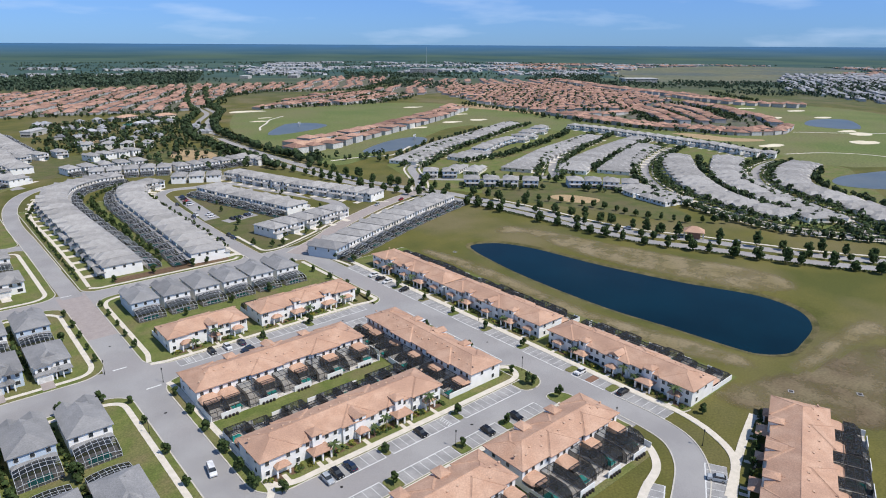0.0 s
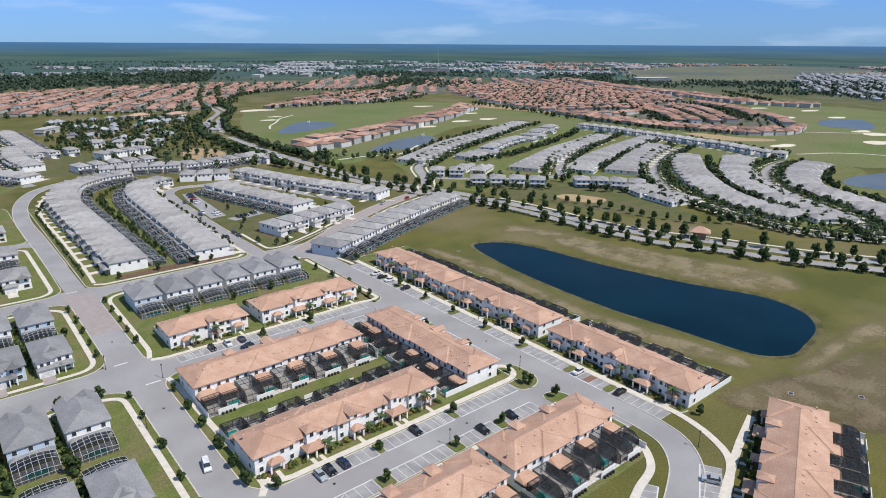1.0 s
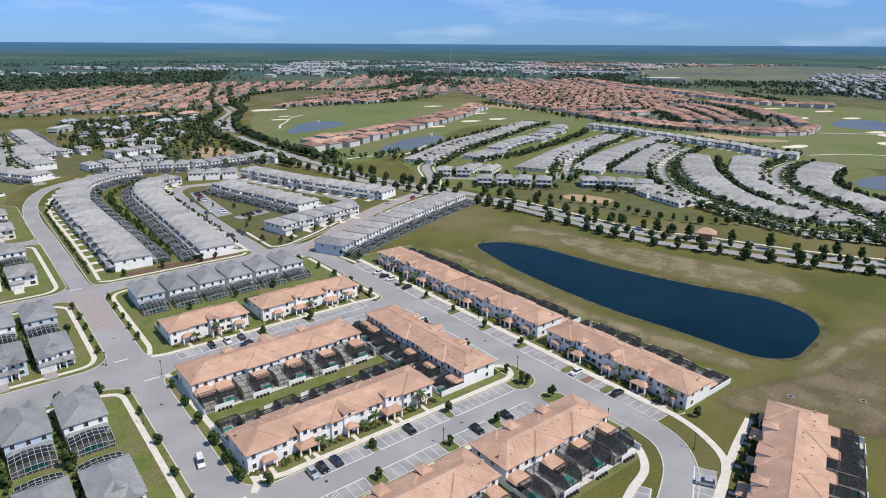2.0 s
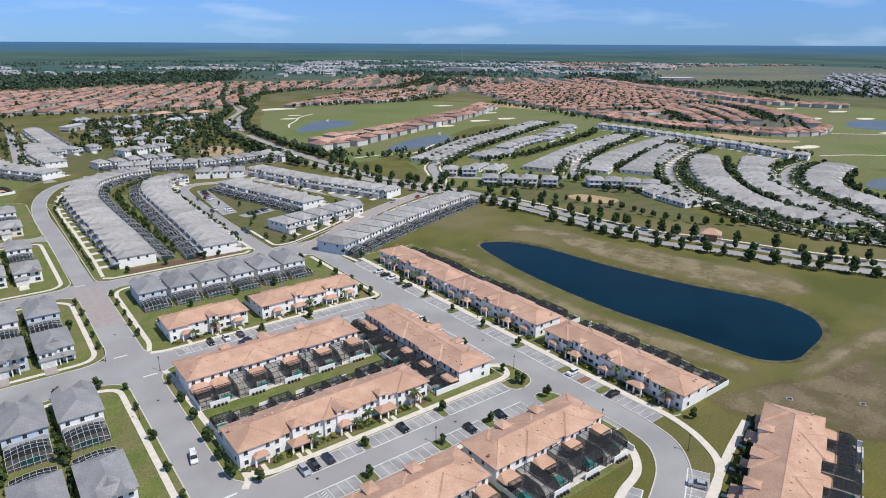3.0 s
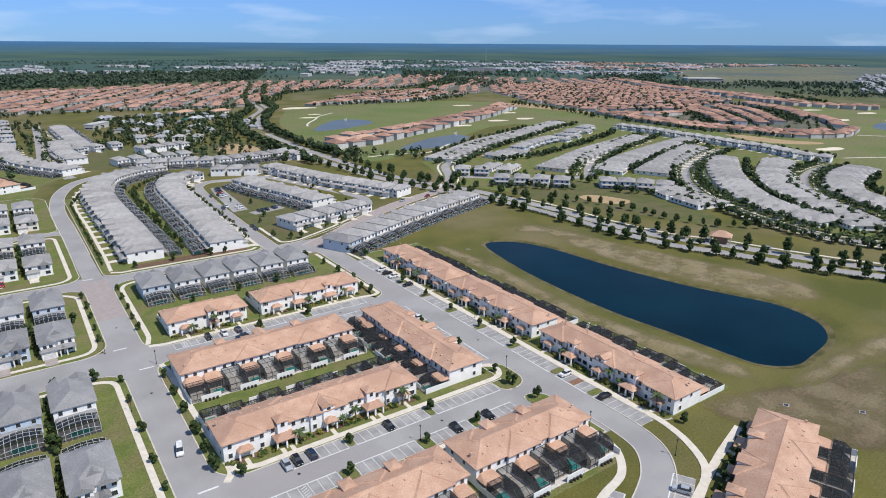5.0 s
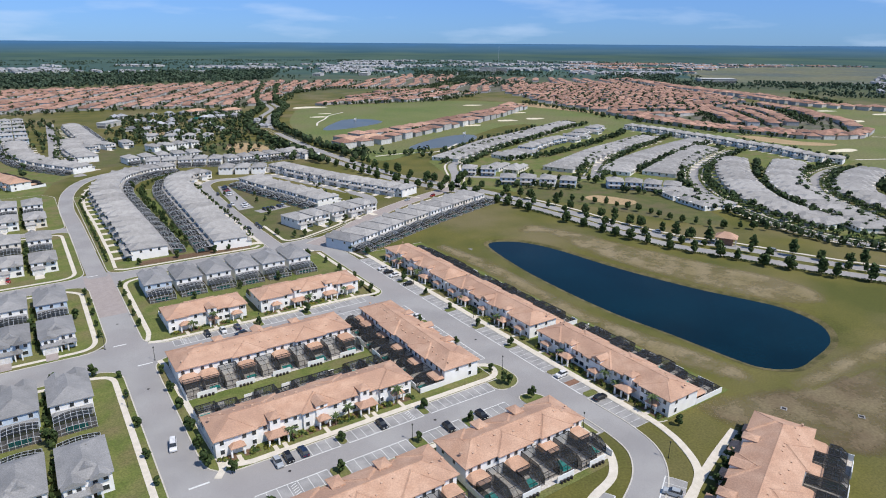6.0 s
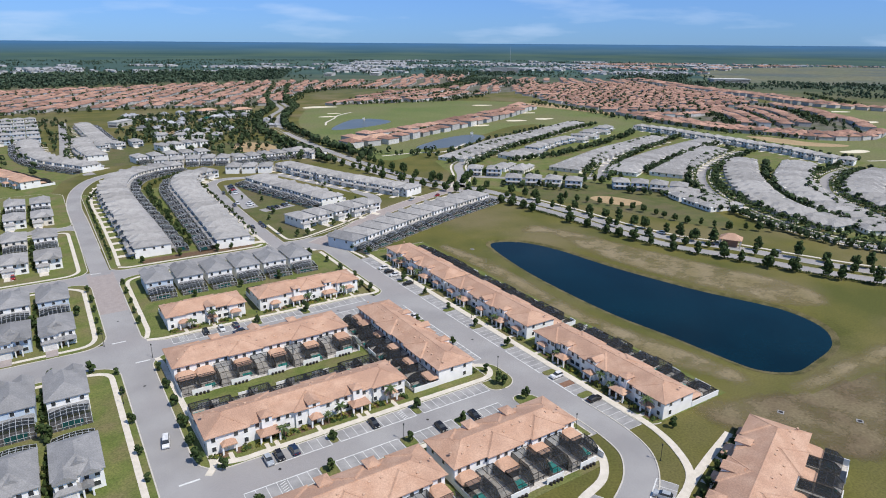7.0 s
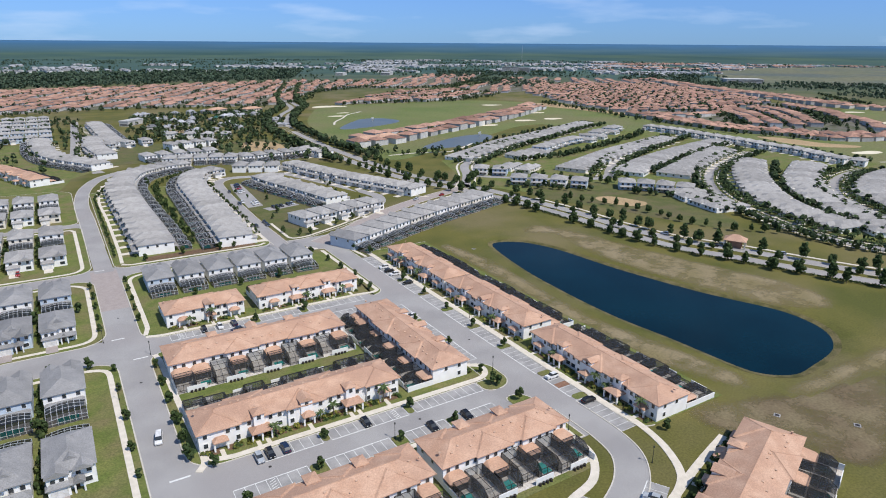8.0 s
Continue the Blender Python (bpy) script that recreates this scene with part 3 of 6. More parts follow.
for pts in (S12, S34, S56, S7, SB):
    for side in (-1, 1):
        structure("pavement", ribbon(pts[3:] if pts is S34 else pts, 1.7, 0.0, 0.16, side * 6.6), CONCRETE, "pale cream concrete footpath", "pavement")
for side in (-1, 1):
    for k in (5, 6):
        structure("kerb", ribbon(ROADS[k][1][5:], 0.4, 0.0, 0.16, side * 3.9), KERB, "pale concrete kerb", "kerb")

LAWNS = []
LAWNS.append(("lawn_south_west", (-260, 38.5, 20, 197.5), (0, 0, 8, 0)))
LAWNS.append(("lawn_mid_west", (-260, 37.5, 214.5, 287.5), (0, 9, 8, 0)))
LAWNS.append(("lawn_north_west", (-260, 38.0, 298.8, 387.5), (0, 8, 5, 0)))
LAWNS.append(("lawn_far_west", (-260, 37.0, 396, 500), (0, 5, 14, 0)))
LAWNS.append(("lawn_middle", (48.8, 112, 123.3, 197.5), (8, 0, 0, 7)))
LAWNS.append(("lawn_middle_east", (112, 139.3, 123.3, 192), (0, 0, 2, 0)))
LAWNS.append(("lawn_nose", (135.5, 146, 116.6, 123.3), (3, 6, 0, 0)))
LAWNS.append(("lawn_nose_side", (139.3, 146, 123.3, 134), (0, 0, 6, 0)))
LAWNS.append(("lawn_north", (48.8, 138, 209.7, 288), (8, 0, 0, 9)))
LAWNS.append(("lawn_north_east", (138, 145, 207, 279), (2, 6, 2, 0)))
LAWNS.append(("lawn_south", (48.8, 138, 72.5, 105.4), (0, 0, 0, 6)))
LAWNS.append(("lawn_south_nose", (138, 145, 84, 111), (0, 0, 5, 2)))
LAWNS.append(("lawn_row_east", (161.3, 197, 77.5, 262), (5, 0, 0, 3)))
LAWNS.append(("lawn_north_block", (47.8, 123.6, 298.8, 480), (6, 6, 0, 0)))
for nm, (x0, x1, y0, y1), rad in LAWNS:
    tagged(structure(nm, slab(rounded(x0, x1, y0, y1, rad), -0.05, 0.12), LAWN, "mown green lawn beside the houses", "lawn"))
    edge = rounded(x0, x1, y0, y1, rad)
    outer = [(p[0], p[1]) for p in rounded(x0 - 0.35, x1 + 0.35, y0 - 0.35, y1 + 0.35, [q + 0.35 if q else 0 for q in rad])]
    g = Geo()
    for (a, b), (c, d) in zip(zip(edge, edge[1:] + edge[:1]), zip(outer, outer[1:] + outer[:1])):
        mx, my = (a[0] + b[0]) / 2, (a[1] + b[1]) / 2
        if nm.endswith(("west", "south", "block")) and (mx < -200 or (nm != "lawn_south_west" and my < 75)):
            continue
        if (abs(mx - 112) < 0.1 and my < 192) or (abs(mx - 138) < 0.1 and my < 105) or (abs(mx - 138) < 0.1 and 209.7 < my < 279) or (abs(my - 123.3) < 0.1 and 135.5 < mx < 146) or (abs(mx - 139.3) < 0.1 and my < 134) or mx > 196 or (mx > 170 and my < 78):
            continue
        g.poly([(*c, 0.0), (*d, 0.0), (*d, 0.15), (*c, 0.15)])
        g.poly([(*c, 0.15), (*d, 0.15), (*b, 0.15), (*a, 0.15)])
    if g.f:
        structure("kerb", g, KERB, "pale concrete kerb round the lawn", "kerb")

court = [(133.4, 301), (145, 302), (172, 314.5), (205, 334.5), (212, 347), (196, 346), (186, 362), (176, 400), (160, 455), (150, 470), (138, 455), (133.6, 400)]
structure("lawn_court", slab(court, -0.05, 0.1), GRASS, "green lawn between the grey-roofed rows", "lawn")
structure("kerb", ribbon(court[:5], 0.4, 0.0, 0.16, 0.0, 6), KERB, "pale concrete kerb round the lawn", "kerb")
structure("pavement", ribbon([(135.5, 340), (135.4, 308), (138, 304.2), (146, 304.8), (171, 317.3), (200, 335)], 1.6, 0.0, 0.17), CONCRETE, "pale cream concrete footpath", "pavement")

gore = [(155.4, 254.5), (161.0, 254.5), (161.0, 262.4), (170, 276), (196, 294), (240, 316), (282, 334), (284, 351), (240, 338.5), (204, 319), (176, 300.5), (161, 289.5), (155.8, 281)]
structure("lawn_corner", slab(gore, -0.05, 0.11), GRASS, "rough brownish grass at the street corner", "lawn")
structure("kerb", ribbon([gore[0]] + gore[:7:-1], 0.4, 0.0, 0.16, 0.0, 6), KERB, "pale concrete kerb round the lawn", "kerb")
structure("court_parking", slab([(134.0, 384), (144.5, 386), (149, 460), (142, 464), (138.4, 440)], 0.0, 0.13), ASPHALT, "asphalt bays beside the court", "parking")
structure("parking_court", slab([(144, 370), (166, 376), (164, 384), (142, 378)], 0.0, 0.14), ASPHALT, "small asphalt car park on the lawn", "parking")
for pts in ([(123.0, 306), (123.2, 350), (125.2, 420), (129, 466)], [(200, 500), (212, 452), (222, 408), (232, 378), (252, 352)], [(177, 372), (170, 400)]):
    structure("pavement", ribbon(pts, 1.5, 0.0, 0.18), CONCRETE, "pale cream concrete footpath", "pavement")

structure("mulch_bed", slab([(62, 303.2), (116, 303.2), (117, 310), (62, 310)], 0.0, 0.15), MULCH, "brown mulch bed beside the end house", "garden bed")

# pavements
WALKS = []
WALKS.append(([(35.9, 20), (35.9, 186), (34.6, 192), (28, 194.6), (-60, 194.8)], 1.7))
WALKS.append(([(-60, 217.4), (26, 217.4), (32, 219), (34.2, 225), (34.4, 276), (32, 281), (27, 284.4), (-60, 284.6)], 1.7))
WALKS.append(([(-60, 301.5), (27, 301.5), (32.5, 303.5), (34.6, 309), (34.2, 378), (31, 383), (-30, 384)], 1.7))
WALKS.append(([(50.4, 122.4), (52.6, 126), (52.8, 134), (52.0, 160), (51.4, 190), (50.6, 196)], 1.8))
WALKS.append(([(52.8, 131), (54.4, 126.6), (59, 124.7), (64, 124.6), (136, 124.6), (141, 126), (143, 131), (139.8, 134)], 2.0))
WALKS.append(([(50, 212.5), (56, 211), (134, 210.9), (140, 210), (143.5, 212), (143.2, 225), (142.8, 276)], 1.8))
WALKS.append(([(50, 214), (51.6, 222), (51.6, 276), (54, 283), (62, 285.2), (136, 285.2), (142, 280)], 1.7))
WALKS.append(([(51, 304), (56, 301.6), (117, 301.6), (121, 304)], 1.7))
WALKS.append(([(56, 104.2), (134, 104.2), (139, 105)], 1.8))
WALKS.append(([(162.4, 262), (162.4, 90), (162.4, 78), (159.5, 67), (153, 57.5), (138, 50.6), (118, 43)], 2.2))
WALKS.append(([(178.3, 63.8), (159.6, 58.6), (137, 51)], 2.2))
WALKS.append(([(142.2, 95), (142, 84), (140.5, 76), (134, 69), (124, 66), (108, 60)], 2.2))
WALKS.append(([(139.4, 134.5), (139.0, 191)], 1.6))
WALKS.append(([(158.4, 255), (157.8, 282), (175, 297.5), (200, 315), (240, 337), (280, 352)], 1.6))
WALKS.append(([(51.5, 306), (52.2, 330), (52.5, 400), (52, 450), (57, 495), (70, 530)], 1.6))
WALKS.append(([(316, 312), (321, 270), (322, 230), (328, 197), (341, 172), (351, 146), (366, 112), (394, 68)], 2.0))
for i, (pts, wd) in enumerate(WALKS):
    structure("pavement", ribbon(pts, wd, 0.0, 0.165 + 0.004 * (i % 3)), CONCRETE, "pale cream concrete footpath", "pavement")


# parking stalls: darker bays with white lines
def bays(x0, y0, dx, dy, count, depth, step=2.66, z=0.045):
    """count bays from (x0, y0) along the unit way (dx, dy); depth runs to the way's left."""
    px, py = -dy, dx
    end = count * step
    quad = [(x0, y0), (x0 + dx * end, y0 + dy * end), (x0 + dx * end + px * depth, y0 + dy * end + py * depth), (x0 + px * depth, y0 + py * depth)]
    structure("parking_bays", slab(quad, 0.0, z), STALL, "grey asphalt parking bays", "parking")
    g = Geo()
    for i in range(count + 1):
        a = Vector((x0 + dx * i * step, y0 + dy * i * step, z))
        b = a + Vector((px, py, 0)) * depth
        s = Vector((dx, dy, 0)) * 0.07
        g.poly([a - s + Vector((0, 0, 0.006)), a + s + Vector((0, 0, 0.006)), b + s + Vector((0, 0, 0.006)), b - s + Vector((0, 0, 0.006))])
    s = Vector((px, py, 0)) * 0.16
    a, b = Vector((x0, y0, z + 0.01)), Vector((x0 + dx * end, y0 + dy * end, z + 0.01))
    g.poly([a - s, b - s, b + s, a + s])
    structure("bay_lines", g, PAINT, "white painted parking bay lines", "road marking")


STEP = 2.66
bays(66.0, 118.0, 1, 0, 6, 5.2)
bays(84.5, 118.0, 1, 0, 9, 5.2)
bays(111.0, 118.0, 1, 0, 9, 5.2)
bays(56.0 + 7 * STEP, 110.9, -1, 0, 7, 5.4)
bays(79.5 + 7 * STEP, 110.9, -1, 0, 7, 5.4)
bays(102.5 + 5 * STEP, 110.9, -1, 0, 5, 5.4)
bays(119.5 + 5 * STEP, 110.9, -1, 0, 5, 5.4)
bays(57.5, 204.3, 1, 0, 11, 5.3)
bays(90.5, 204.3, 1, 0, 6, 5.3)
bays(110.0, 204.3, 1, 0, 9, 5.3)
bays(136, 198.4, -1, 0, 7, 5.6)
for y1, k in ((253.0, 6), (234.0, 6), (214.5, 6), (195.0, 6), (175.5, 6), (156.5, 6), (136.5, 7), (114.5, 5), (98.5, 7)):
    bays(155.7, y1, 0, -1, k, 5.5)
for y1, k in ((136.5, 6), (156.0, 6), (175.5, 6)):
    bays(145, y1, 0, 1, k, 5.5)
bays(145.2, 61.6, -0.87, -0.49, 8, 5.4, z=0.05)
bays(110.0, 53.4, 0.88, 0.47, 8, 5.2, z=0.05)
# grass islands between the bays
for x0, x1, y0, y1 in ((82.2, 84.3, 118.4, 123), (108.7, 110.8, 118.4, 123), (75.0, 79.2, 105.6, 110.6), (98.4, 102.2, 105.6, 110.6), (116.2, 119.2, 105.6, 110.6), (87, 90.2, 204.6, 209.6), (106.8, 109.7, 204.6, 209.6)):
    structure("grass_island", slab(rounded(x0, x1, y0, y1, (0.9, 0.9, 0.9, 0.9), 3), 0, 0.15), LAWN, "small kerbed grass island between bays", "lawn")
for y0 in (235.0, 215.5, 196.2, 176.6, 157.4, 138.0, 115.6, 99.2):
    structure("grass_island", slab(rounded(156.2, 161.2, y0 - 0.3, y0 + 2.4, (0.9, 0.9, 0.9, 0.9), 3), 0, 0.15), LAWN, "small kerbed grass island between bays", "lawn")
for y0 in (153.2, 172.7):
    structure("grass_island", slab(rounded(139.6, 144.5, y0, y0 + 2.4, (0.9, 0.9, 0.9, 0.9), 3), 0, 0.15), LAWN, "small kerbed grass island between bays", "lawn")
structure("brick_bay", slab([(156.2, 106.8), (161.0, 106.8), (161.0, 109.4), (156.2, 109.4)], 0.03, 0.062), material("brown_brick", (0.20, 0.105, 0.07), (0.26, 0.15, 0.10), 0.8, 0.9, 6.0, 0.3), "parking bay paved in brown brick", "parking")
for x0, y0 in ((104.2, 118.2), (60.5, 204.6), (64.5, 105.8)):
    g = Geo()
    for k in range(5):
        g.poly([(x0, y0 + 0.9 * k, 0.07), (x0 + 1.6, y0 + 0.9 * k + 0.7, 0.07), (x0 + 1.6, y0 + 0.9 * k + 0.95, 0.07), (x0, y0 + 0.9 * k + 0.25, 0.07)])
    structure("hatched_lines", g, PAINT, "white hatched lines between two bays", "road marking")
# stop lines
for x0, x1, y0, y1 in ((38.8, 43.2, 215.4, 216.0), (43.8, 48.4, 195.6, 196.2), (38.8, 43.2, 299.4, 300.0), (43.4, 48.4, 122.0, 122.6)):
    structure("stop_line", slab([(x0, y0), (x1, y0), (x1, y1), (x0, y1)], 0.03, 0.056), PAINT, "white painted stop line", "road marking")

TILE_PALE = material("pale_vent_tiles", (0.62, 0.42, 0.30), None, 0.5, 0.8)


# ---- townhouse rows with tiled roofs ----
def window_mesh(w, h):
    f, p = Geo(), Geo()
    a, b = w / 2, w / 2 - 0.1
    loops = [[(-q, y, lo), (q, y, lo), (q, y, hi), (-q, y, hi)] for q, lo, hi, y in ((a, 0, h, 0.02), (a, 0, h, -0.07), (b, 0.1, h - 0.1, -0.07), (b, 0.1, h - 0.1, 0.0))]
    f.v = [v for l in loops for v in l]
    f.f = [(4 * k + i, 4 * k + (i + 1) % 4, 4 * k + 4 + (i + 1) % 4, 4 * k + 4 + i) for k in range(3) for i in range(4)] + [(12, 13, 14, 15)]
    p.box(-w / 2 + 0.09, w / 2 - 0.09, -0.045, -0.01, 0.09, h - 0.09)
    return f.mesh("window", TRIM), p.mesh("pane", GLASS)


WIN = {k: window_mesh(*s) for k, s in {"std": (1.25, 1.5), "wide": (2.0, 1.5), "small": (0.8, 1.0)}.items()}
SHUT = Geo()
SHUT.box(-0.2, 0.2, -0.08, 0.0, 0, 1.5)
SHUT_ME = SHUT.mesh("shutter", SHUTTER)
DOORG = Geo()
DOORG.box(-0.5, 0.5, -0.06, 0.02, 0, 2.1)
DOORG.box(0.32, 0.4, -0.12, -0.06, 0.95, 1.05)
DOOR_ME = DOORG.mesh("door", DOOR)


def glazed(a):
    """The frame with its recessed pane as one mesh, for houses further off."""
    me = a.copy()
    me.materials.append(GLASS)
    me.polygons[len(me.polygons) - 1].material_index = 1
    return me


PLAIN = {k: glazed(v[0]) for k, v in WIN.items()}


def window(parent, kind, x, y, z, turn=0, shutters=False, plain=False):
    if plain:
        o = part("window", PLAIN[kind], None, parent)
        o.matrix_basis = pose(x, y, z, 0, 0, turn)
        return o
    f, p = WIN[kind]
    o = part("window", f, None, parent)
    o.matrix_basis = pose(x, y, z, 0, 0, turn)
    part("pane", p, None, o)
    if shutters:
        for dx in (-0.86, 0.86):
            part("shutter", SHUT_ME, None, o).matrix_basis = pose(dx, 0, 0)
    return o


def door(parent, x, y, z, turn=0):
    o = part("door", DOOR_ME, None, parent)
    o.matrix_basis = pose(x, y, z, 0, 0, turn)
    return o


EAVE = 5.7


def hedge(name, cells, seed, mat=SHRUB, size=0.5, per=14):
    """Leafy clumps: small tilted leaf faces round each cell (x, y, z, radius)."""
    r = random.Random(seed)
    g = Geo()
    for x, y, z, rad in cells:
        for _ in range(per):
            a, b = r.uniform(0, 6.283), r.uniform(-0.2, 1.4)
            d = Vector((math.cos(a) * math.cos(b), math.sin(a) * math.cos(b), math.sin(b)))
            c = Vector((x, y, z)) + d * rad * r.uniform(0.6, 1.05)
            s = d.cross(Vector((r.uniform(-1, 1), r.uniform(-1, 1), r.uniform(-1, 1)))).normalized() * size * r.uniform(0.5, 1)
            t = (d * r.uniform(-0.5, 0.5) + d.cross(s).normalized()).normalized() * size * r.uniform(0.5, 1)
            g.poly([c - s, c - t * 0.6, c + s, c + t])
    return g


def townhouse_row(origin, turn, length, depth, yard, features, seed, pumps=False, base=0.12):
    """A row of two-storey houses. Local x runs along the front, which faces -y; yards lie behind, to depth + yard."""
    r = random.Random(seed)
    e = thing("townhouse_row", "row of white two-storey townhouses with hipped terracotta tile roofs", "townhouse", "townhouse rows")
    w = Geo()
    w.box(0, length, 0, depth, -0.1, EAVE)
    n = max(4, round(length / 5.9))
    unit = length / n
    bumps = []
    for f, kind in features:
        x = f * length
        if kind == "tower":
            tw = Geo()
            tw.box(x - 1.45, x + 1.45, -1.1, 1.6, -0.1, EAVE + 1.15)
            part("tower_wall", tw, STUCCO, e)
        elif kind == "gable":
            tw = Geo()
            tw.box(x - 1.7, x + 1.7, -1.2, 1.6, -0.1, EAVE + 1.2)
            part("tower_wall", tw, STUCCO, e)
        bumps.append((x, kind))
    slope = 0.19 * depth / (depth / 2 + 0.6)
    wing = min(10.6, length * 0.22)
    mid = length * (0.5 if len(features) == 5 else 0.52)
    front = [(-0.02, wing), (length - wing, length + 0.02)] + ([(mid - 5.4, mid + 5.4)] if length > 35 else [])
    back = [(length * f - 5.2, length * f + 5.2) for f in ((0.26, 0.62) if length > 35 else (0.5,))]
    for x0, x1, y0, y1 in [(*q, -0.7, 0.3) for q in front] + [(*q, depth - 0.3, depth + 0.7) for q in back]:
        bw = Geo()
        bw.box(x0, x1, y0, y1, -0.1, EAVE - 0.02)
        part("bay_wall", bw, STUCCO, e)
    part("wall", w, STUCCO, e)
    roof = Geo()
    roof.hip(-0.6, length + 0.6, -0.6, depth + 0.6, EAVE + 0.02, depth * 0.19, caps=True)
    part("roof", roof, TILE, e, "terracotta tile hipped roof")
    for x0, x1 in front:
        cr = Geo()
        cr.cross_hip(x0 - 0.65, x1 + 0.65, -1.35, depth * 0.5, EAVE + 0.05, slope)
        part("cross_roof", cr, TILE, e)
    for x0, x1 in back:
        cr = Geo()
        cr.cross_hip(x0 - 0.65, x1 + 0.65, depth + 1.35, depth * 0.5, EAVE + 0.05, slope)
        part("cross_roof", cr, TILE, e)
    for x, kind in bumps:
        if kind in ("tower", "gable"):
            tr = Geo()
            if kind == "tower":
                tr.hip(x - 1.75, x + 1.75, -1.4, 2.6, EAVE + 1.3, 0.6)
            else:
                tr.hip(x - 2.0, x + 2.0, -1.5, 3.6, EAVE + 1.3, 0.95, gable=True)
            part("tower_roof", tr, TILE, e)
            cr = Geo()
            cr.cross_hip(x - 4.0, x + 4.0, -0.75, depth * 0.42, EAVE + 0.08, slope)
            part("cross_roof", cr, TILE, e)
    for i in range(2 * n):
        vent = Geo()
        x = (i + 0.5) * unit / 2 + r.uniform(-0.8, 0.8)
        y = depth * r.choice((0.6, 0.68, 0.78))
        z = EAVE + 0.02 + (depth + 0.6 - y) * slope
        vent.box(x - 0.3, x + 0.3, y, y + 0.5, z - 0.3, z + 0.14)
        part("roof_vent", vent, TILE_PALE, e)
    if any(kk == "gable" for _, kk in bumps):
        g = Geo()
        for x, kind in bumps:
            if kind == "gable":
                g.poly([(x - 1.7, -1.22, EAVE + 1.18), (x + 1.7, -1.22, EAVE + 1.18), (x, -1.22, EAVE + 2.1)])
                g.poly([(x + 1.7, -1.2, EAVE + 1.18), (x - 1.7, -1.2, EAVE + 1.18), (x, -1.2, EAVE + 2.1)])
        part("gable_wall", g, STUCCO, e)
    for x, kind in bumps:
        if kind in ("tower", "gable"):
            window(e, "std", x, -1.13 if kind == "tower" else -1.23, EAVE - 0.45)
        wide = 2.6 if kind in ("tower", "porch2") else 1.5 if kind == "gable" else 1.7
        y0 = -3.6 if kind == "tower" else -3.0 if kind == "gable" else -2.4
        pr = Geo()
        pr.hip(x - wide - 0.35, x + wide + 0.35, y0 - 0.4, 0.2, 2.95, 1.05)
        p = part("porch", pr, TILE, e)
        for cx in ((x - wide, x, x + wide) if wide > 2 else (x - wide, x + wide)):
            c = Geo()
            c.box(cx - 0.22, cx + 0.22, y0 - 0.05, y0 + 0.39, 0, 2.74)
            part("column", c, STUCCO, p)
        for dx in ((-wide / 2, wide / 2) if wide > 2 else (0,)):
            door(e, x + dx, -1.13 if kind == "tower" else -1.23 if kind == "gable" else -0.03, base)
        for dx in ((-wide / 2, wide / 2) if wide > 2 else (0,)):
            wk = Geo()
            wk.box(x + dx - 0.6, x + dx + 0.6, -5.6, y0 + 0.5, 0, base + 0.05)
            part("front_walk", wk, CONCRETE, e, "cream concrete front walk")
    taken = [x for x, _ in bumps]
    for i in range(n):
        for fx in (0.28, 0.72):
            x = (i + fx) * unit
            if all(abs(x - q) > 2.1 for q in taken):
                yy = -0.72 if any(a < x < b for a, b in front) else -0.02
                window(e, "std", x, yy, 3.7, shutters=r.random() < 0.1)
                if all(abs(x - q) > 3.0 for q in taken):
                    window(e, "wide" if r.random() < 0.5 else "std", x, yy, 0.95)
        for fx in (0.3, 0.75):
            x = (i + fx) * unit
            window(e, "std", x, depth + (0.72 if any(a < x < b for a, b in back) else 0.02), 3.6, 180)
    for s, tx in ((0, -90), (1, 90)):
        x = -0.03 if s == 0 else length + 0.03
        for y, z in ((2.4, 3.7), (depth * 0.6, 3.7), (2.4, 0.95)):
            window(e, "std", x, y, z, tx)
    # yards: tiled lanai roofs by pairs, dark screen rooms, white party walls
    pieces = [(-0.1, 0.12, depth, depth + yard, 1.9), (length - 0.12, length + 0.1, depth, depth + yard, 1.9)]
    for i in range(0, n, 2):
        x0 = i * unit + unit * 0.5
        pieces.append((x0, min(x0 + unit * 1.0, length - 0.14), depth + yard - 0.12, depth + yard + 0.08, 2.0))
    for xa, xb, ya, yb, zt in pieces:
        fence = Geo()
        fence.box(xa, xb, ya, yb, -0.1, zt)
        part("yard_wall", fence, TRIM, e, "white yard wall")
    if pumps:
        for i in range(0, n, 2):
            for k in range(4):
                u = Geo()
                xx = i * unit + unit * 0.72 + k * 1.15
                u.tube((xx, depth + yard + 0.55, 0), (xx, depth + yard + 0.55, 0.85), 0.4, 0.36, 9)
                part("pump_unit", u, CAGE_DARK, e, "dark outdoor cooling unit")
    deck = Geo()
    deck.box(0.12, length - 0.12, depth, depth + yard - 0.14, 0, base + 0.03)
    part("patio", deck, DECK, e)
    for i in range(n):
        x0, x1 = i * unit + 0.14, (i + 1) * unit - 0.14
        h = r.choice((3.2, 3.6, 4.1))
        y1 = depth + yard - r.choice((0.3, 0.3, 1.4, 2.2))
        ya = depth + 0.75
        if i % 2 == 0 or i == n - 1:
            lan = Geo()
            deep = yard * r.choice((0.36, 0.42, 0.46))
            xa, xb = x0 - 0.1, x1 + 0.1
            lan.lean_to(xa, xb, depth + 0.02, depth + deep, 2.75, 1.05)
            part("lanai_roof", lan, TILE, e)
            post = Geo()
            post.box(xa + 0.5, xb - 0.5, depth + deep - 0.7, depth + deep - 0.6, 0.1, 2.5)
            part("lanai_screen", post, CAGE_DARK, e, "dark screened lanai front")
            ya = depth + deep + 0.05
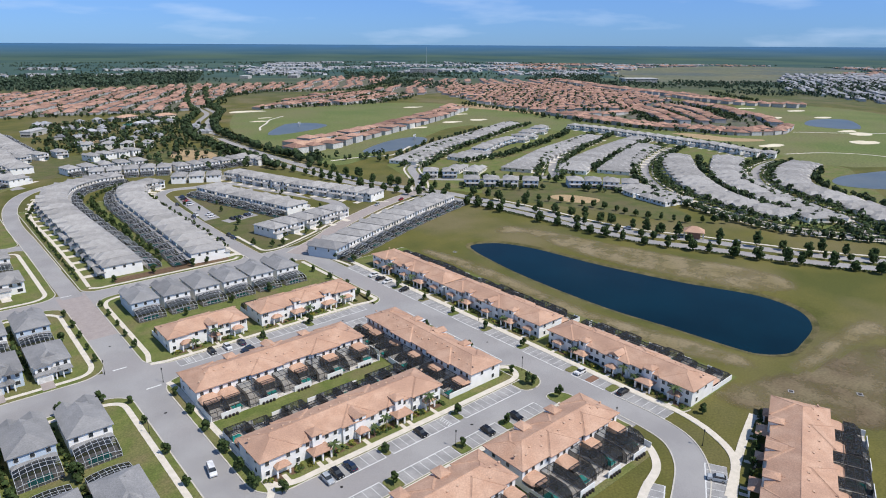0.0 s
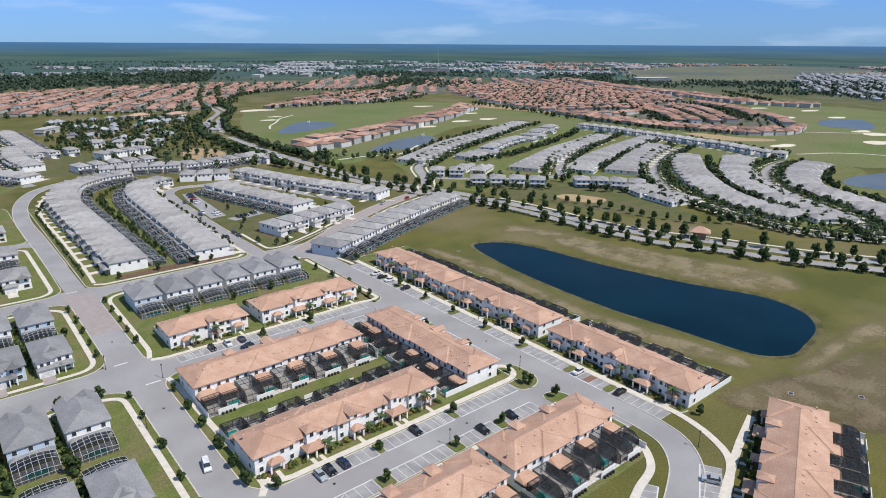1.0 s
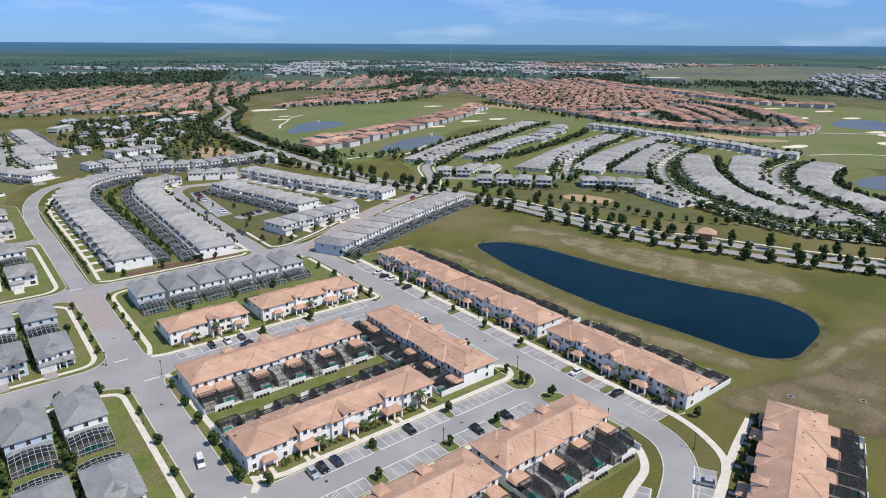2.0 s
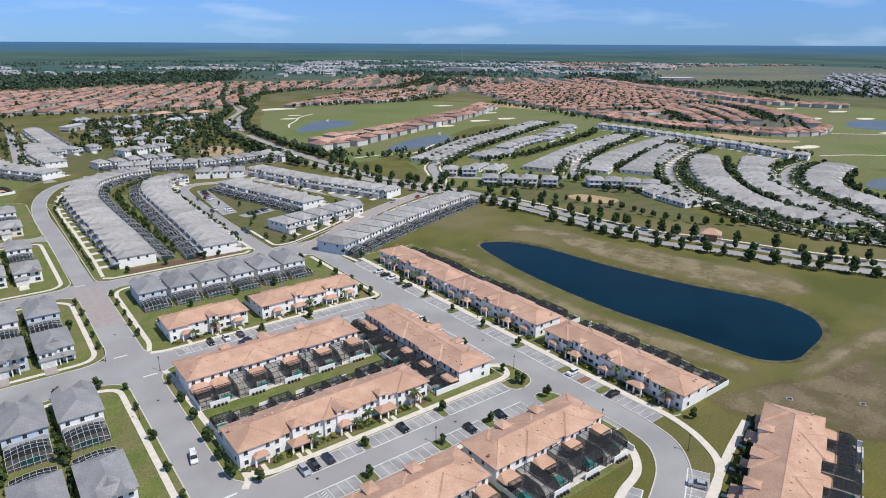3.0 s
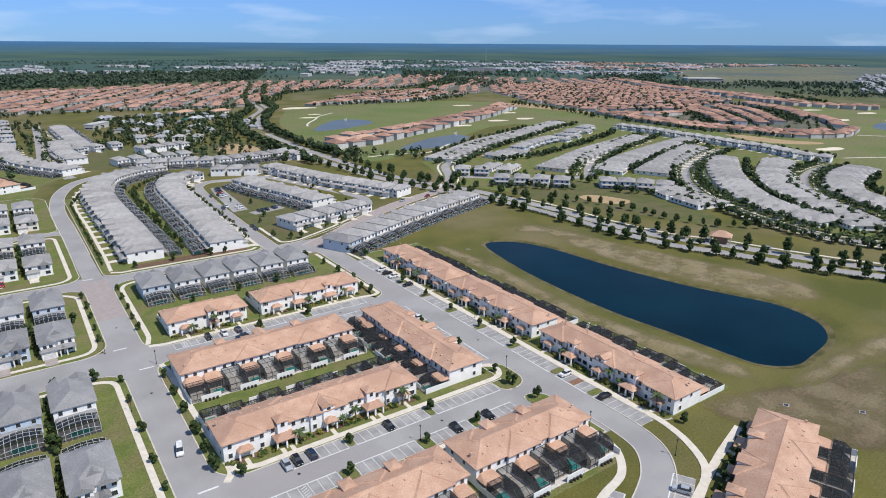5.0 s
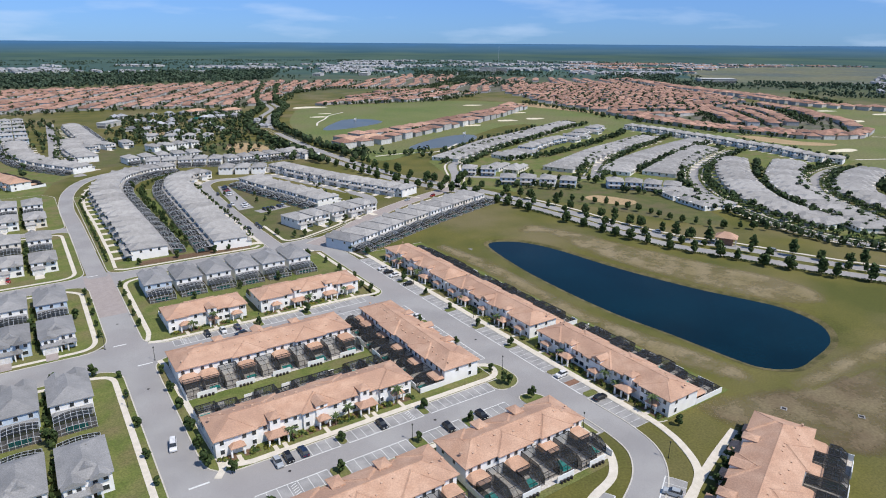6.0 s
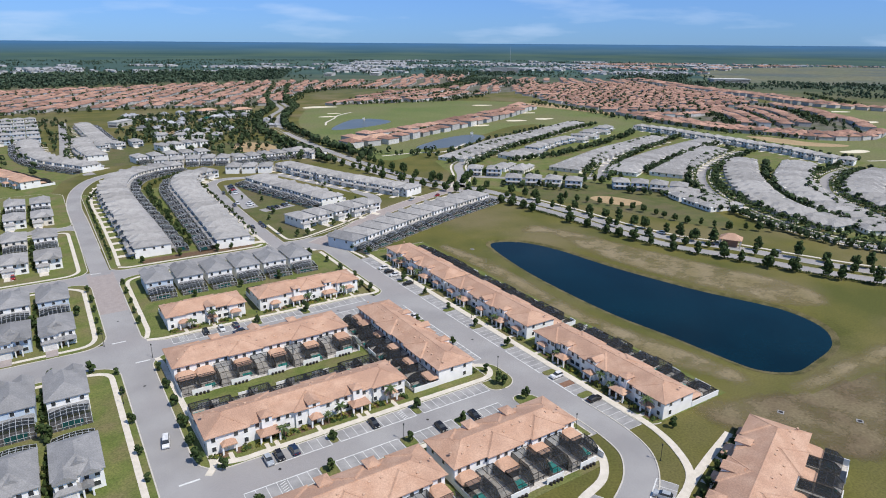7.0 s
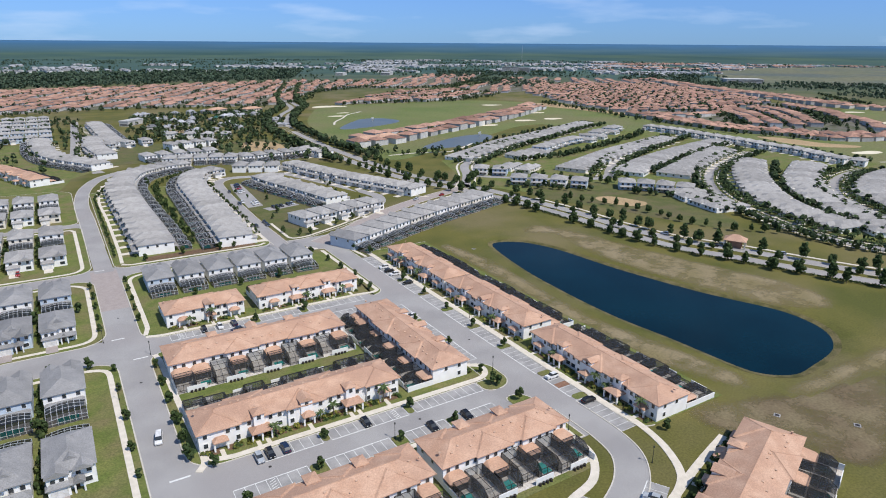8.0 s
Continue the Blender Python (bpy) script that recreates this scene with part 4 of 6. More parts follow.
        # a screen room with a level top that slopes down at the outer end
        ym, zl = y1 - min(1.9, (y1 - ya) * 0.4), h - 1.25
        sc, fr = Geo(), Geo()
        sc.poly([(x0, ya, h), (x1, ya, h), (x1, ym, h), (x0, ym, h)])
        sc.poly([(x0, ym, h), (x1, ym, h), (x1, y1, zl), (x0, y1, zl)])
        sc.poly([(x0, y1, 0.1), (x1, y1, 0.1), (x1, y1, zl), (x0, y1, zl)])
        for k in range(4):
            x = x0 + (x1 - x0) * k / 3
            fr.beam((x, ya, h), (x, ym, h), 0.1)
            fr.beam((x, ym, h), (x, y1, zl), 0.1)
            fr.beam((x, y1, 0.1), (x, y1, zl), 0.1)
        for y, z in ((ya, h), ((ya + ym) / 2, h), (ym, h), (y1, zl)):
            fr.beam((x0, y, z), (x1, y, z), 0.12)
        fr.beam((x0, y1, 1.0), (x1, y1, 1.0), 0.1)
        for y in (ya, (ya + ym) / 2, ym):
            for x in (x0, x1):
                fr.beam((x, y, 0.1), (x, y, h), 0.1)
        room = part("screen_room", fr, CAGE_DARK, e)
        part("screen", sc, SCREEN, room, "dark insect screen")
        # dark sides stand in for shaded party walls between units
        for x in (x0, x1):
            side = Geo()
            side.poly([(x, ya, 0.1), (x, y1, 0.1), (x, y1, zl), (x, ym, h), (x, ya, h)])
            part("privacy_screen", side, SIDE_SHADE, room, "dark side screen, party-wall shade put into its colour")
        if yard > 8.5 and i % 2 == 0:
            pl = Geo()
            pl.box(x0 + 1.0, x1 - 1.6, ya + 0.9, max(y1 - 1.0, ya + 2.6), base, base + 0.06)
            part("plunge_pool", pl, POOL, e, "turquoise plunge pool")
    # planting in front
    cells = []
    for i in range(n):
        for _ in range(13):
            x = (i + r.uniform(0.05, 0.95)) * unit
            if all(abs(x - q) > 2.7 for q in taken):
                cells.append((x, r.uniform(-3.4, -1.2), base + 0.15, r.uniform(0.4, 0.95)))
    e.matrix_basis = pose(*origin, 0, 0, 0, turn)
    hd = tagged(part("shrub_bed", hedge("shrub", cells, seed + 5), SHRUB), "low green and yellow shrubs in a mulched bed", "shrubs", "", "stuff")
    bed = Geo()
    for i in range(n):
        xm = (i + 0.5) * unit
        if all(abs(xm - q) > 2.2 for q in taken):
            bed.box(xm - unit * 0.36, xm + unit * 0.36, -3.4, -0.75, 0, base + 0.03)
    if bed.f:
        part("mulch", bed, MULCH, hd)
    hd.matrix_basis = pose(*origin, 0, 0, 0, turn)
    return e


LONG = [(0.09, "porch"), (0.27, "tower"), (0.5, "gable"), (0.73, "tower"), (0.91, "porch")]
MID = [(0.14, "porch"), (0.36, "tower"), (0.68, "tower"), (0.9, "porch")]
SHORT = [(0.2, "porch"), (0.55, "gable"), (0.86, "porch")]
townhouse_row((52.3, 131), 0, 59, 12.4, 11.5, LONG, 1)
townhouse_row((112, 188.6), 180, 59.5, 14.2, 10.5, LONG, 2, True)
townhouse_row((58, 217), 0, 29, 12.5, 7.0, SHORT, 3)
townhouse_row((93, 217), 0, 43, 12.5, 7.0, MID, 4)
townhouse_row((135.3, 129), 90, 58.5, 12.3, 9.0, LONG, 5)
townhouse_row((139.8, 98.3), 180, 39.5, 12.4, 11.5, MID, 6, True)
townhouse_row((97.2, 97.8), 180, 38.5, 12.4, 11.5, MID, 7, True)
townhouse_row((168.6, 249), -90, 53.5, 12.4, 11.5, LONG, 8)
townhouse_row((168.6, 193.6), -90, 54, 12.4, 11.5, LONG, 9)
townhouse_row((168.2, 134.4), -90, 56.4, 12.4, 13, LONG, 10)
townhouse_row((183.2, 60.2), 200.5, 58, 13.5, 10, LONG, 11, base=0.0)


# ---- grey-roofed two-storey houses ----
def pool_cage(parent, x0, x1, y0, y1, frame_mat, h=4.2):
    """A barrel-topped screen cage over a pool; y0 is the house side."""
    cage, sc = Geo(), Geo()
    ribs, steps = 7, 4

    def at(i, k):
        fx, fy = i / ribs, k / steps
        z = 2.5 + 1.5 * math.sin(math.pi * (0.12 + 0.76 * fx)) * (1 - 0.35 * fy ** 2) - 0.9 * fy ** 2
        return (x0 + (x1 - x0) * fx, y0 + (y1 - y0) * fy, z)

    for i in range(ribs + 1):
        for k in range(steps):
            cage.beam(at(i, k), at(i, k + 1), 0.09)
        cage.beam(at(i, steps), (at(i, steps)[0], y1, 0.1), 0.09)
    for k in range(0, steps + 1):
        for i in range(ribs):
            if k != 3:
                cage.beam(at(i, k), at(i + 1, k), 0.09)
    cage.beam((x0, y1, 1.0), (x1, y1, 1.0), 0.1)
    for i in range(ribs):
        for k in range(steps):
            sc.poly([at(i, k), at(i + 1, k), at(i + 1, k + 1), at(i, k + 1)])
        a, b = at(i, steps), at(i + 1, steps)
        sc.poly([a, b, (b[0], y1, 0.1), (a[0], y1, 0.1)])
    for i in (0, ribs):
        sc.poly([(at(i, 0)[0], y0, 0.1)] + [at(i, k) for k in range(steps + 1)] + [(at(i, 0)[0], y1, 0.1)])
    c = part("pool_cage", cage, frame_mat, parent, "barrel-topped aluminium pool cage")
    part("screen", sc, CAGE_SCREEN, c, "dark insect screen")
    dk, pl = Geo(), Geo()
    dk.box(x0, x1, min(y0, y1), max(y0, y1), 0, 0.14)
    ym = y0 + (y1 - y0) * 0.55
    pl.box(x0 + 2.2, x1 - 2.6, min(ym - 1.6, ym + 1.9), max(ym - 1.6, ym + 1.9), 0.1, 0.2)
    part("pool_deck", dk, DECK, c)
    part("pool", pl, POOL, c, "turquoise swimming pool")


def grey_house(style, wall_mat, cage=True, plain=False):
    """Local: front faces -y with the garage, pool cage behind at +y. 12.4 wide, 18 deep."""
    e = thing("house", "white two-storey house with grey shingle hipped roof", "house", "grey-roofed houses")
    W, D = 5.35, 17.0
    w = Geo()
    w.box(-W, W, 0, D, -0.1, EAVE)
    w.box(-W + 0.3, -0.4, -2.4, 0.2, -0.1, 3.0)
    if plain:
        q = Geo()
        for x in (-3.4, 0.2, 3.4):
            q.box(x - 0.6, x + 0.6, -0.05, 0.02, 3.7, 5.1)
            q.box(x - 0.6, x + 0.6, D - 0.02, D + 0.05, 3.7, 5.1)
        q.box(2.4, 4.4, -0.05, 0.02, 0.95, 2.4)
        for y in (4.5, 9.0, 13.0):
            for sx in (-1, 1):
                q.box(sx * W - 0.05, sx * W + 0.05, y - 0.55, y + 0.55, 3.7, 5.0)
        part("wall", two_faced("wall", w, wall_mat, q, GLASS), None, e)
    else:
        part("wall", w, wall_mat, e)
    roof = Geo()
    roof.hip(-W - 0.5, W + 0.5, -0.5, D + 0.5, EAVE + 0.02, 1.95 if plain else 2.5)
    if style == 0:
        roof.hip(-W - 0.2, 0.3, -2.9, 0.6, 3.15, 1.2)
        roof.hip(0.6, W - 0.4, -1.5, 4.0, EAVE + 0.1, 1.3, gable=True)
    else:
        roof.hip(-W - 0.2, W + 0.2, -2.9, 0.6, 3.15, 1.0)
        roof.hip(-W + 0.5, 0.6, -1.1, 5.0, EAVE + 0.1, 1.5)
    if cage:
        roof.hip(-W + 0.2, W - 0.2, D - 0.5, D + 2.2, 3.0, 0.7)
    tiles = SHINGLE if plain else SHINGLE_DARK
    part("roof", roof, tiles, e, "grey shingle hipped roof")
    if not plain:
        up = Geo()
        up.box(-W + 0.3, -0.6, -1.6, 0.3, 2.9, EAVE - 0.04)
        up.poly([(-W + 0.3, -1.6, EAVE - 0.04), (-0.6, -1.6, EAVE - 0.04), ((-W - 0.3) / 2, -1.6, EAVE + 1.25)])
        part("gable_wall", up, wall_mat, e)
        gr = Geo()
        gr.hip(-W - 0.1, -0.2, -2.1, 4.6, EAVE + 0.06, 1.35, gable=True)
        part("gable_roof", gr, tiles, e)
        po = Geo()
        po.hip(0.2, 2.9, -2.6, 0.2, 3.0, 1.0, gable=True)
        porch = part("porch", po, tiles, e)
        for cx in (0.55, 2.55):
            c = Geo()
            c.box(cx - 0.2, cx + 0.2, -2.4, -2.0, 0, 2.78)
            part("column", c, TRIM, porch)
        dm = Geo()
        dm.hip(-1.2, 1.8, 2.2, 6.5, EAVE + 1.35, 0.85, gable=True)
        part("dormer_roof", dm, tiles, e)
        for x in (-W + 1.6, -1.9):
            window(e, "std", x, -1.62, 3.6, plain=True)
    gd = Geo()
    gd.box(-W + 0.8, -0.9, -2.46, -2.38, 0, 2.3)
    for k in range(1, 4):
        gd.box(-W + 0.8, -0.9, -2.48, -2.46, 0.57 * k - 0.02, 0.57 * k + 0.02)
    part("garage_door", gd, GARAGE, e, "white panelled garage door")
    if not plain:
        door(e, 1.0, -0.03, 0.1)
        for x in (1.6, 3.9):
            window(e, "std", x, -0.02, 3.7)
        window(e, "wide", 3.4, -0.02, 0.95)
        for x in (-3.6, 0, 3.6):
            window(e, "std", x, D + 0.02, 3.7, 180)
        for y in (4.5, 12.5):
            window(e, "std", -W - 0.02, y, 3.7, -90)
            window(e, "std", W + 0.02, y, 3.7, 90)
    vt = Geo()
    for x, y in ((1.2, 11.5),):
        vt.box(x - 0.25, x + 0.25, y, y + 0.4, EAVE + 1.4, EAVE + 2.15)
    if not plain:
        part("roof_vent", vt, tiles, e)
    dw = Geo()
    dw.box(-W + 0.8, -0.8, -8.0, -2.5, 0, 0.17)
    part("driveway", dw, CONCRETE if plain else PAVER, e, "pale concrete driveway" if plain else "grey-brown paver driveway")
    if cage:
        pool_cage(e, -W + 0.2, W - 0.2, D + 2.3, D + 8.6, CAGE_WHITE)
    return e


BASE = [grey_house(0, STUCCO), grey_house(1, STUCCO), grey_house(0, STUCCO_BLUE), grey_house(1, STUCCO_CREAM)]
BASE[2]["label"] = "pale blue two-storey house with grey shingle hipped roof"
BASE[3]["label"] = "cream two-storey house with grey shingle hipped roof"
BARE = [grey_house(0, STUCCO, False, True), grey_house(1, STUCCO, False, True)]
ROWS = [grey_house(0, STUCCO, True, True), grey_house(1, STUCCO, True, True), grey_house(0, STUCCO_CREAM, True, True)]
used = set()
rh = random.Random(7)


def put_house(pool, x, y, turn, pick=None):
    i = rh.randrange(len(pool)) if pick is None else pick
    m = pose(x, y, 0.0, 0, 0, turn)
    if id(pool[i]) not in used:
        used.add(id(pool[i]))
        pool[i].matrix_basis = m
        return pool[i]
    return copy_thing(pool[i], m)


# west side: two rows back to back between each pair of streets; front edge y, facing
for x in (23.2, 9.6, -4.0, -17.6):
    put_house(BASE, x, 189.5, 180, 0 if x == 23.2 else None)
    put_house(BASE, x, 131.8, 0, 0 if x == 23.2 else None)
for x in (23.0, 9.4, -4.2, -17.8, -31.4):
    put_house(BASE, x, 223.5, 0, 1 if x == 23 else None)
    put_house(BASE, x, 274.5, 180, 2 if x == 23 else None)
for x in (23.4, 9.6, -4.2, -18, -31.8):
    put_house(ROWS, x, 316.5, 0)
    put_house(ROWS, x, 374.5, 180)
    put_house(ROWS, x, 405.5, 0)
    put_house(ROWS, x, 462, 180)
# six houses south of the cross street
for i in range(6):
    put_house(BASE, 62.5 + 12.7 * i, 275.5, 180, 2 if i == 0 else (i + 1) % 2)


def house_row(pts, step, side, pool, front, start=6.2):
    """Houses along a plan line; side +1 puts the fronts on the line's left. front: metres from the line to the front wall."""
    for p, t in along(pts, step, start):
        nrm = Vector((-t.y, t.x, 0)) * side
        f = p + nrm * front
        put_house(pool, f.x, f.y, math.degrees(math.atan2(nrm.y, nrm.x)) + 90)


house_row([(68.5, 312), (68.5, 360), (67.5, 420), (68.5, 477), (80, 518), (104, 541), (130, 548)], 12.7, 1, ROWS, 8.5)
house_row([(107, 306), (109, 355), (111, 409), (113.5, 462), (124, 496), (146, 507)], 12.7, -1, ROWS, 8.5)
house_row([(166, 460), (172, 430), (180, 402), (188, 366)], 12.6, 1, ROWS, 8.5, 4)
house_row([(147, 330), (176, 337), (212, 346)], 12.6, -1, BARE, 8.5)
house_row([(203, 505), (220, 440), (234, 402), (250, 362)], 12.6, -1, BARE, 8.5)
house_row([(153, 275), (196, 295), (237, 311.5), (284, 328)], 12.6, 1, ROWS, 8.0, 18.8)
house_row([(153, 275), (196, 295), (237, 311.5), (284, 328)], 900, 1, [BASE[2]], 8.0)
house_row([(74, 690), (98, 703), (126, 707)], 19, -1, BARE, 8)
house_row([(158, 517), (190, 502)], 13, 1, BARE, 8)
house_row([(112, 580), (150, 570), (180, 560), (236, 566)], 13, 1, ROWS, 8)
house_row([(97, 602), (125, 607), (166, 608)], 14, 1, ROWS, 8)
house_row([(86, 700), (82, 800), (79, 900)], 13, 1, ROWS, 8)
house_row([(64, 575), (34, 630), (22, 690), (20, 760)], 13, -1, ROWS, 8)
house_row([(140, 745), (190, 720), (215, 712)], 20, 1, BARE, 8)
house_row([(30, 620), (24, 680), (26, 750)], 13.5, 1, BARE, -34)
house_row([(128, 660), (150, 668), (185, 676)], 13.5, 1, BARE, 8)
house_row([(250, 540), (242, 575)], 13.5, 1, BARE, 8)
townhouse_row((-16, 596), -68, 78, 13, 10, LONG, 12, base=0.0)

# ---- single-storey estate homes with grey roofs ----
def estate_home(style, two=False):
    e = thing("estate_home", "white two-storey estate home with a grey hipped roof" if two else "white estate home with a broad grey shingle hipped roof", "house", "estate homes")
    h = 5.6 if two else 3.2
    W, D = (6.0, 15.0) if two else (6.8, 24.0)
    w, q = Geo(), Geo()
    w.box(-W, W, 0, D, -0.6, h)
    w.box(-W + 0.5, 0, -3, 0.2, -0.6, 3.0)
    for y in ((3.0, 8.0, 12.5) if two else (4.0, 10.0, 16.0, 21.0)):
        for sx in (-1, 1):
            q.box(sx * W - 0.05, sx * W + 0.05, y - 0.7, y + 0.7, h - 2.0, h - 0.6)
    for x in (-4.2, -0.6, 3.4):
        q.box(x - 0.8, x + 0.8, D - 0.02, D + 0.05, h - 2.0, h - 0.6)
        if two:
            q.box(x - 0.8, x + 0.8, D - 0.02, D + 0.05, 0.6, 2.2)
            q.box(x - 0.8, x + 0.8, -0.05, 0.02, h - 2.0, h - 0.6)
    q.box(2.4, 4.6, -0.05, 0.02, 0.8, 2.3)
    part("wall", two_faced("wall", w, (STUCCO, STUCCO, STUCCO_CREAM, STUCCO_BLUE)[style], q, GLASS), None, e)
    roof = Geo()
    if two:
        roof.hip(-W - 0.5, W + 0.5, -0.5, D + 0.5, h + 0.02, 2.1)
        roof.hip(-W, 0.5, -3.6, 4.0, 3.2, 1.4)
        roof.hip(0.2, W + 0.2, -1.2, 5.0, h + 0.05, 1.2, gable=style == 1)
        roof.hip(-W + 0.6, W - 0.6, D - 0.4, D + 3.4, 2.9, 0.7)
    else:
        roof.hip(-W - 0.6, W + 0.6, 1.5, D - 2.0, h + 0.02, 2.3 + 0.15 * style)
        roof.hip(-W - 0.3, 0.9, -3.6, 8.0, h + 0.04, 1.6 + 0.15 * style)
        roof.hip(0.1, W + 0.5, -0.8, 7.0, h + 0.06, 1.4, gable=style == 2)
        roof.hip(-W + 0.8, W - 2.2 * style, D - 8.0, D + 1.0, h + 0.05, 1.7)
    part("roof", roof, SHINGLE, e, "grey shingle hipped roof")
    gd = Geo()
    gd.box(-W + 0.9, -0.5, -3.07, -2.98, 0, 2.4)
    part("garage_door", gd, GARAGE, e, "white garage door")
    dw = Geo()
    dw.box(-W + 0.9, -0.5, -8.6, -3.08, -0.3, 0.12)
    part("driveway", dw, CONCRETE, e, "pale concrete driveway")
    return e


g = Geo()
g.box(-0.75, 0.75, -0.06, 0.02, 0.9, 2.3)
WINDOW_FAR = g.mesh("window", GLASS)
HOMES = [estate_home(0), estate_home(1), estate_home(2)]
HOMES2 = [estate_home(0, True), estate_home(1, True), estate_home(3, True)]
HOMES2[2]["label"] = "pale blue two-storey estate home with a grey hipped roof"
# centre line of each row, spacing, side on which the fronts lie, kinds, metres from the line to the front
EST = []
EST.append(([(350, 464), (382, 482), (450, 523), (512, 547), (592, 583), (655, 612)], 14.6, -1, HOMES, 10))
EST.append(([(402, 448), (440, 458), (496, 485), (552, 503), (600, 528), (650, 548)], 15.6, 1, HOMES2 + HOMES[:2], 10))
EST.append(([(404, 374), (446, 393), (507, 420), (559, 437), (624, 458)], 14.2, -1, HOMES, 12))
EST.append(([(436, 336), (488, 361), (546, 381), (604, 397), (657, 410)], 14.2, 1, HOMES, 12))
EST.append(([(462, 312), (512, 334), (560, 355), (615, 374)], 14.2, -1, HOMES, 10))
EST.append(([(421, 268), (411, 247), (405, 222)], 14.2, 1, HOMES, 10))
EST.append(([(579, 322), (516, 279), (468, 238), (441, 206), (428, 178), (424, 156)], 14.2, -1, HOMES, 11))
EST.append(([(610, 284), (539, 250), (502, 222), (473, 189), (452, 160), (434, 134)], 14.2, 1, HOMES, 11))
EST.append(([(632, 222), (600, 218), (560, 206), (530, 192), (512, 172), (494, 142), (468, 110), (442, 84)], 14.4, -1, HOMES, 10))
EST.append(([(683, 534), (686, 488), (679, 443), (677, 404), (670, 358), (669, 331), (660, 304), (652, 278), (658, 250)], 14.2, -1, HOMES2, 8))
EST.append(([(334, 362), (355, 343), (374, 322)], 15.5, 1, HOMES2, 7))
EST.append(([(394, 307), (408, 293), (424, 270)], 14.0, 1, HOMES2, 7))
EST.append(([(330, 408), (346, 394)], 16, 1, HOMES2, 7))
EST.append(([(366, 414), (380, 390)], 17, 1, HOMES, 8))
for pts, step, side, kinds, front in EST:
    for p, t in along(pts, step, 5.0):
        nrm = Vector((-t.y, t.x, 0)) * side
        f = p + nrm * front
        put_house(kinds, f.x, f.y, math.degrees(math.atan2(nrm.y, nrm.x)) + 90)

for yy, sd in ((985, 1), (945, -1), (905, 1), (865, -1), (825, 1), (785, -1)):
    house_row([(-75, yy - 4), (30, yy)], 13.5, sd, HOMES2, 8)

# ---- golf course, far ponds and bare ground ----
sheet("fairway_north", [(296, 500), (300, 620), (318, 770), (370, 905), (440, 1010), (600, 1010), (720, 1000), (800, 900), (820, 790), (800, 700), (660, 640), (560, 640), (430, 560), (340, 510)], 0.06, FAIRWAY, "mown golf fairway grass", "golf course", n=4)
sheet("fairway_east", [(600, 640), (760, 680), (800, 600), (800, 460), (880, 390), (1000, 480), (1240, 560), (1300, 430), (1200, 300), (1000, 200), (820, 150), (660, 190), (700, 300), (720, 420)], 0.08, FAIRWAY, "mown golf fairway grass", "golf course", n=4)
for nm, pts in (("pond_a", [(341, 725), (405, 808), (440, 806), (446, 763), (392, 728)]), ("pond_b", [(358, 545), (425, 592), (472, 598), (460, 565), (400, 533)]), ("pond_c", [(565, 172), (606, 182), (680, 158), (700, 120), (620, 110), (575, 140)]), ("pond_d", [(972, 346), (1055, 372), (1098, 338), (985, 286)])):
    sheet("water_" + nm, pts, 0.12, WATER_PALE, "pale blue golf pond", "pond")
for x, y, s in ((436, 1003, 20), (394, 864, 9), (420, 900, 8), (606, 688, 12), (655, 686, 11), (528, 667, 10), (771, 498, 11), (742, 296, 13), (947, 582, 14), (930, 267, 14), (848, 239, 15), (947, 289, 11), (1184, 445, 14), (1104, 372, 13), (1040, 420, 12), (1010, 470, 11), (700, 900, 14), (690, 760, 9), (1160, 520, 12)):
    r = random.Random(int(x))
    k = 9
    sheet("bunker", [(x + s * r.uniform(0.6, 1.1) * math.cos(6.283 * i / k + 0.8) * 1.3 - s * 0.4 * math.sin(6.283 * i / k), y + s * r.uniform(0.5, 1.0) * math.sin(6.283 * i / k + 0.8)) for i in range(k)], 0.14, SAND, "pale sand bunker", "bunker", n=3)
for pts in ([(789, 900), (822, 855), (812, 793), (806, 737), (809, 665), (790, 700), (775, 800), (765, 860)], [(750, 424), (764, 395), (764, 358), (776, 320), (735, 340), (727, 377), (738, 405)], [(196, 640), (214, 672), (236, 650), (232, 610), (205, 600)], [(352, 290), (366, 288), (374, 264), (362, 258), (350, 272)], [(150, 800), (165, 812), (170, 790), (158, 780)]):
    sheet("bare_soil", pts, 0.16, DIRT, "bare orange sandy soil", "bare ground")
for pts in ([(452, 905), (415, 872), (392, 836), (366, 800), (352, 770)], [(690, 262), (730, 240), (752, 205), (745, 160), (700, 120)], [(306, 520), (340, 520), (372, 512), (420, 545)], [(880, 330), (960, 250), (1040, 220), (1180, 260)]):
    structure("cart_path", ribbon(pts, 2.6, 0.0, 0.17), CONCRETE, "pale concrete golf cart path", "path")
for x, y in ((455, 582), (410, 775)):
    fn = Geo()
    for k in range(7):
        a = k * 0.9
        fn.tube((x, y, 0.1), (x + math.cos(a) * 1.6, y + math.sin(a) * 1.6, 6.5 - 0.4 * k), 0.12, 0.5, 5)
    fo = thing("fountain", "white water jet rising from the golf pond", "fountain", "fountains")
    part("jet", fn, PAINT, fo)
sheet("lawn_estate", [(300, 372), (322, 330), (365, 322), (392, 290), (412, 230), (392, 170), (398, 110), (440, 60), (520, 120), (650, 190), (690, 260), (706, 420), (704, 560), (640, 632), (520, 575), (420, 530), (335, 470)], 0.03, LAWN, "green lawns between the estate homes", "lawn", False)
sheet("meadow", [(322, 330), (380, 336), (415, 290), (412, 262), (384, 200), (360, 200), (340, 260)], 0.05, GRASS, "rough grass beside the boulevard", "meadow")
FAR_FIELD = [(1833, 1141), (2086, 1465), (2955, 1864), (3900, 1500), (3300, 1000), (2381, 858), (1889, 911)]
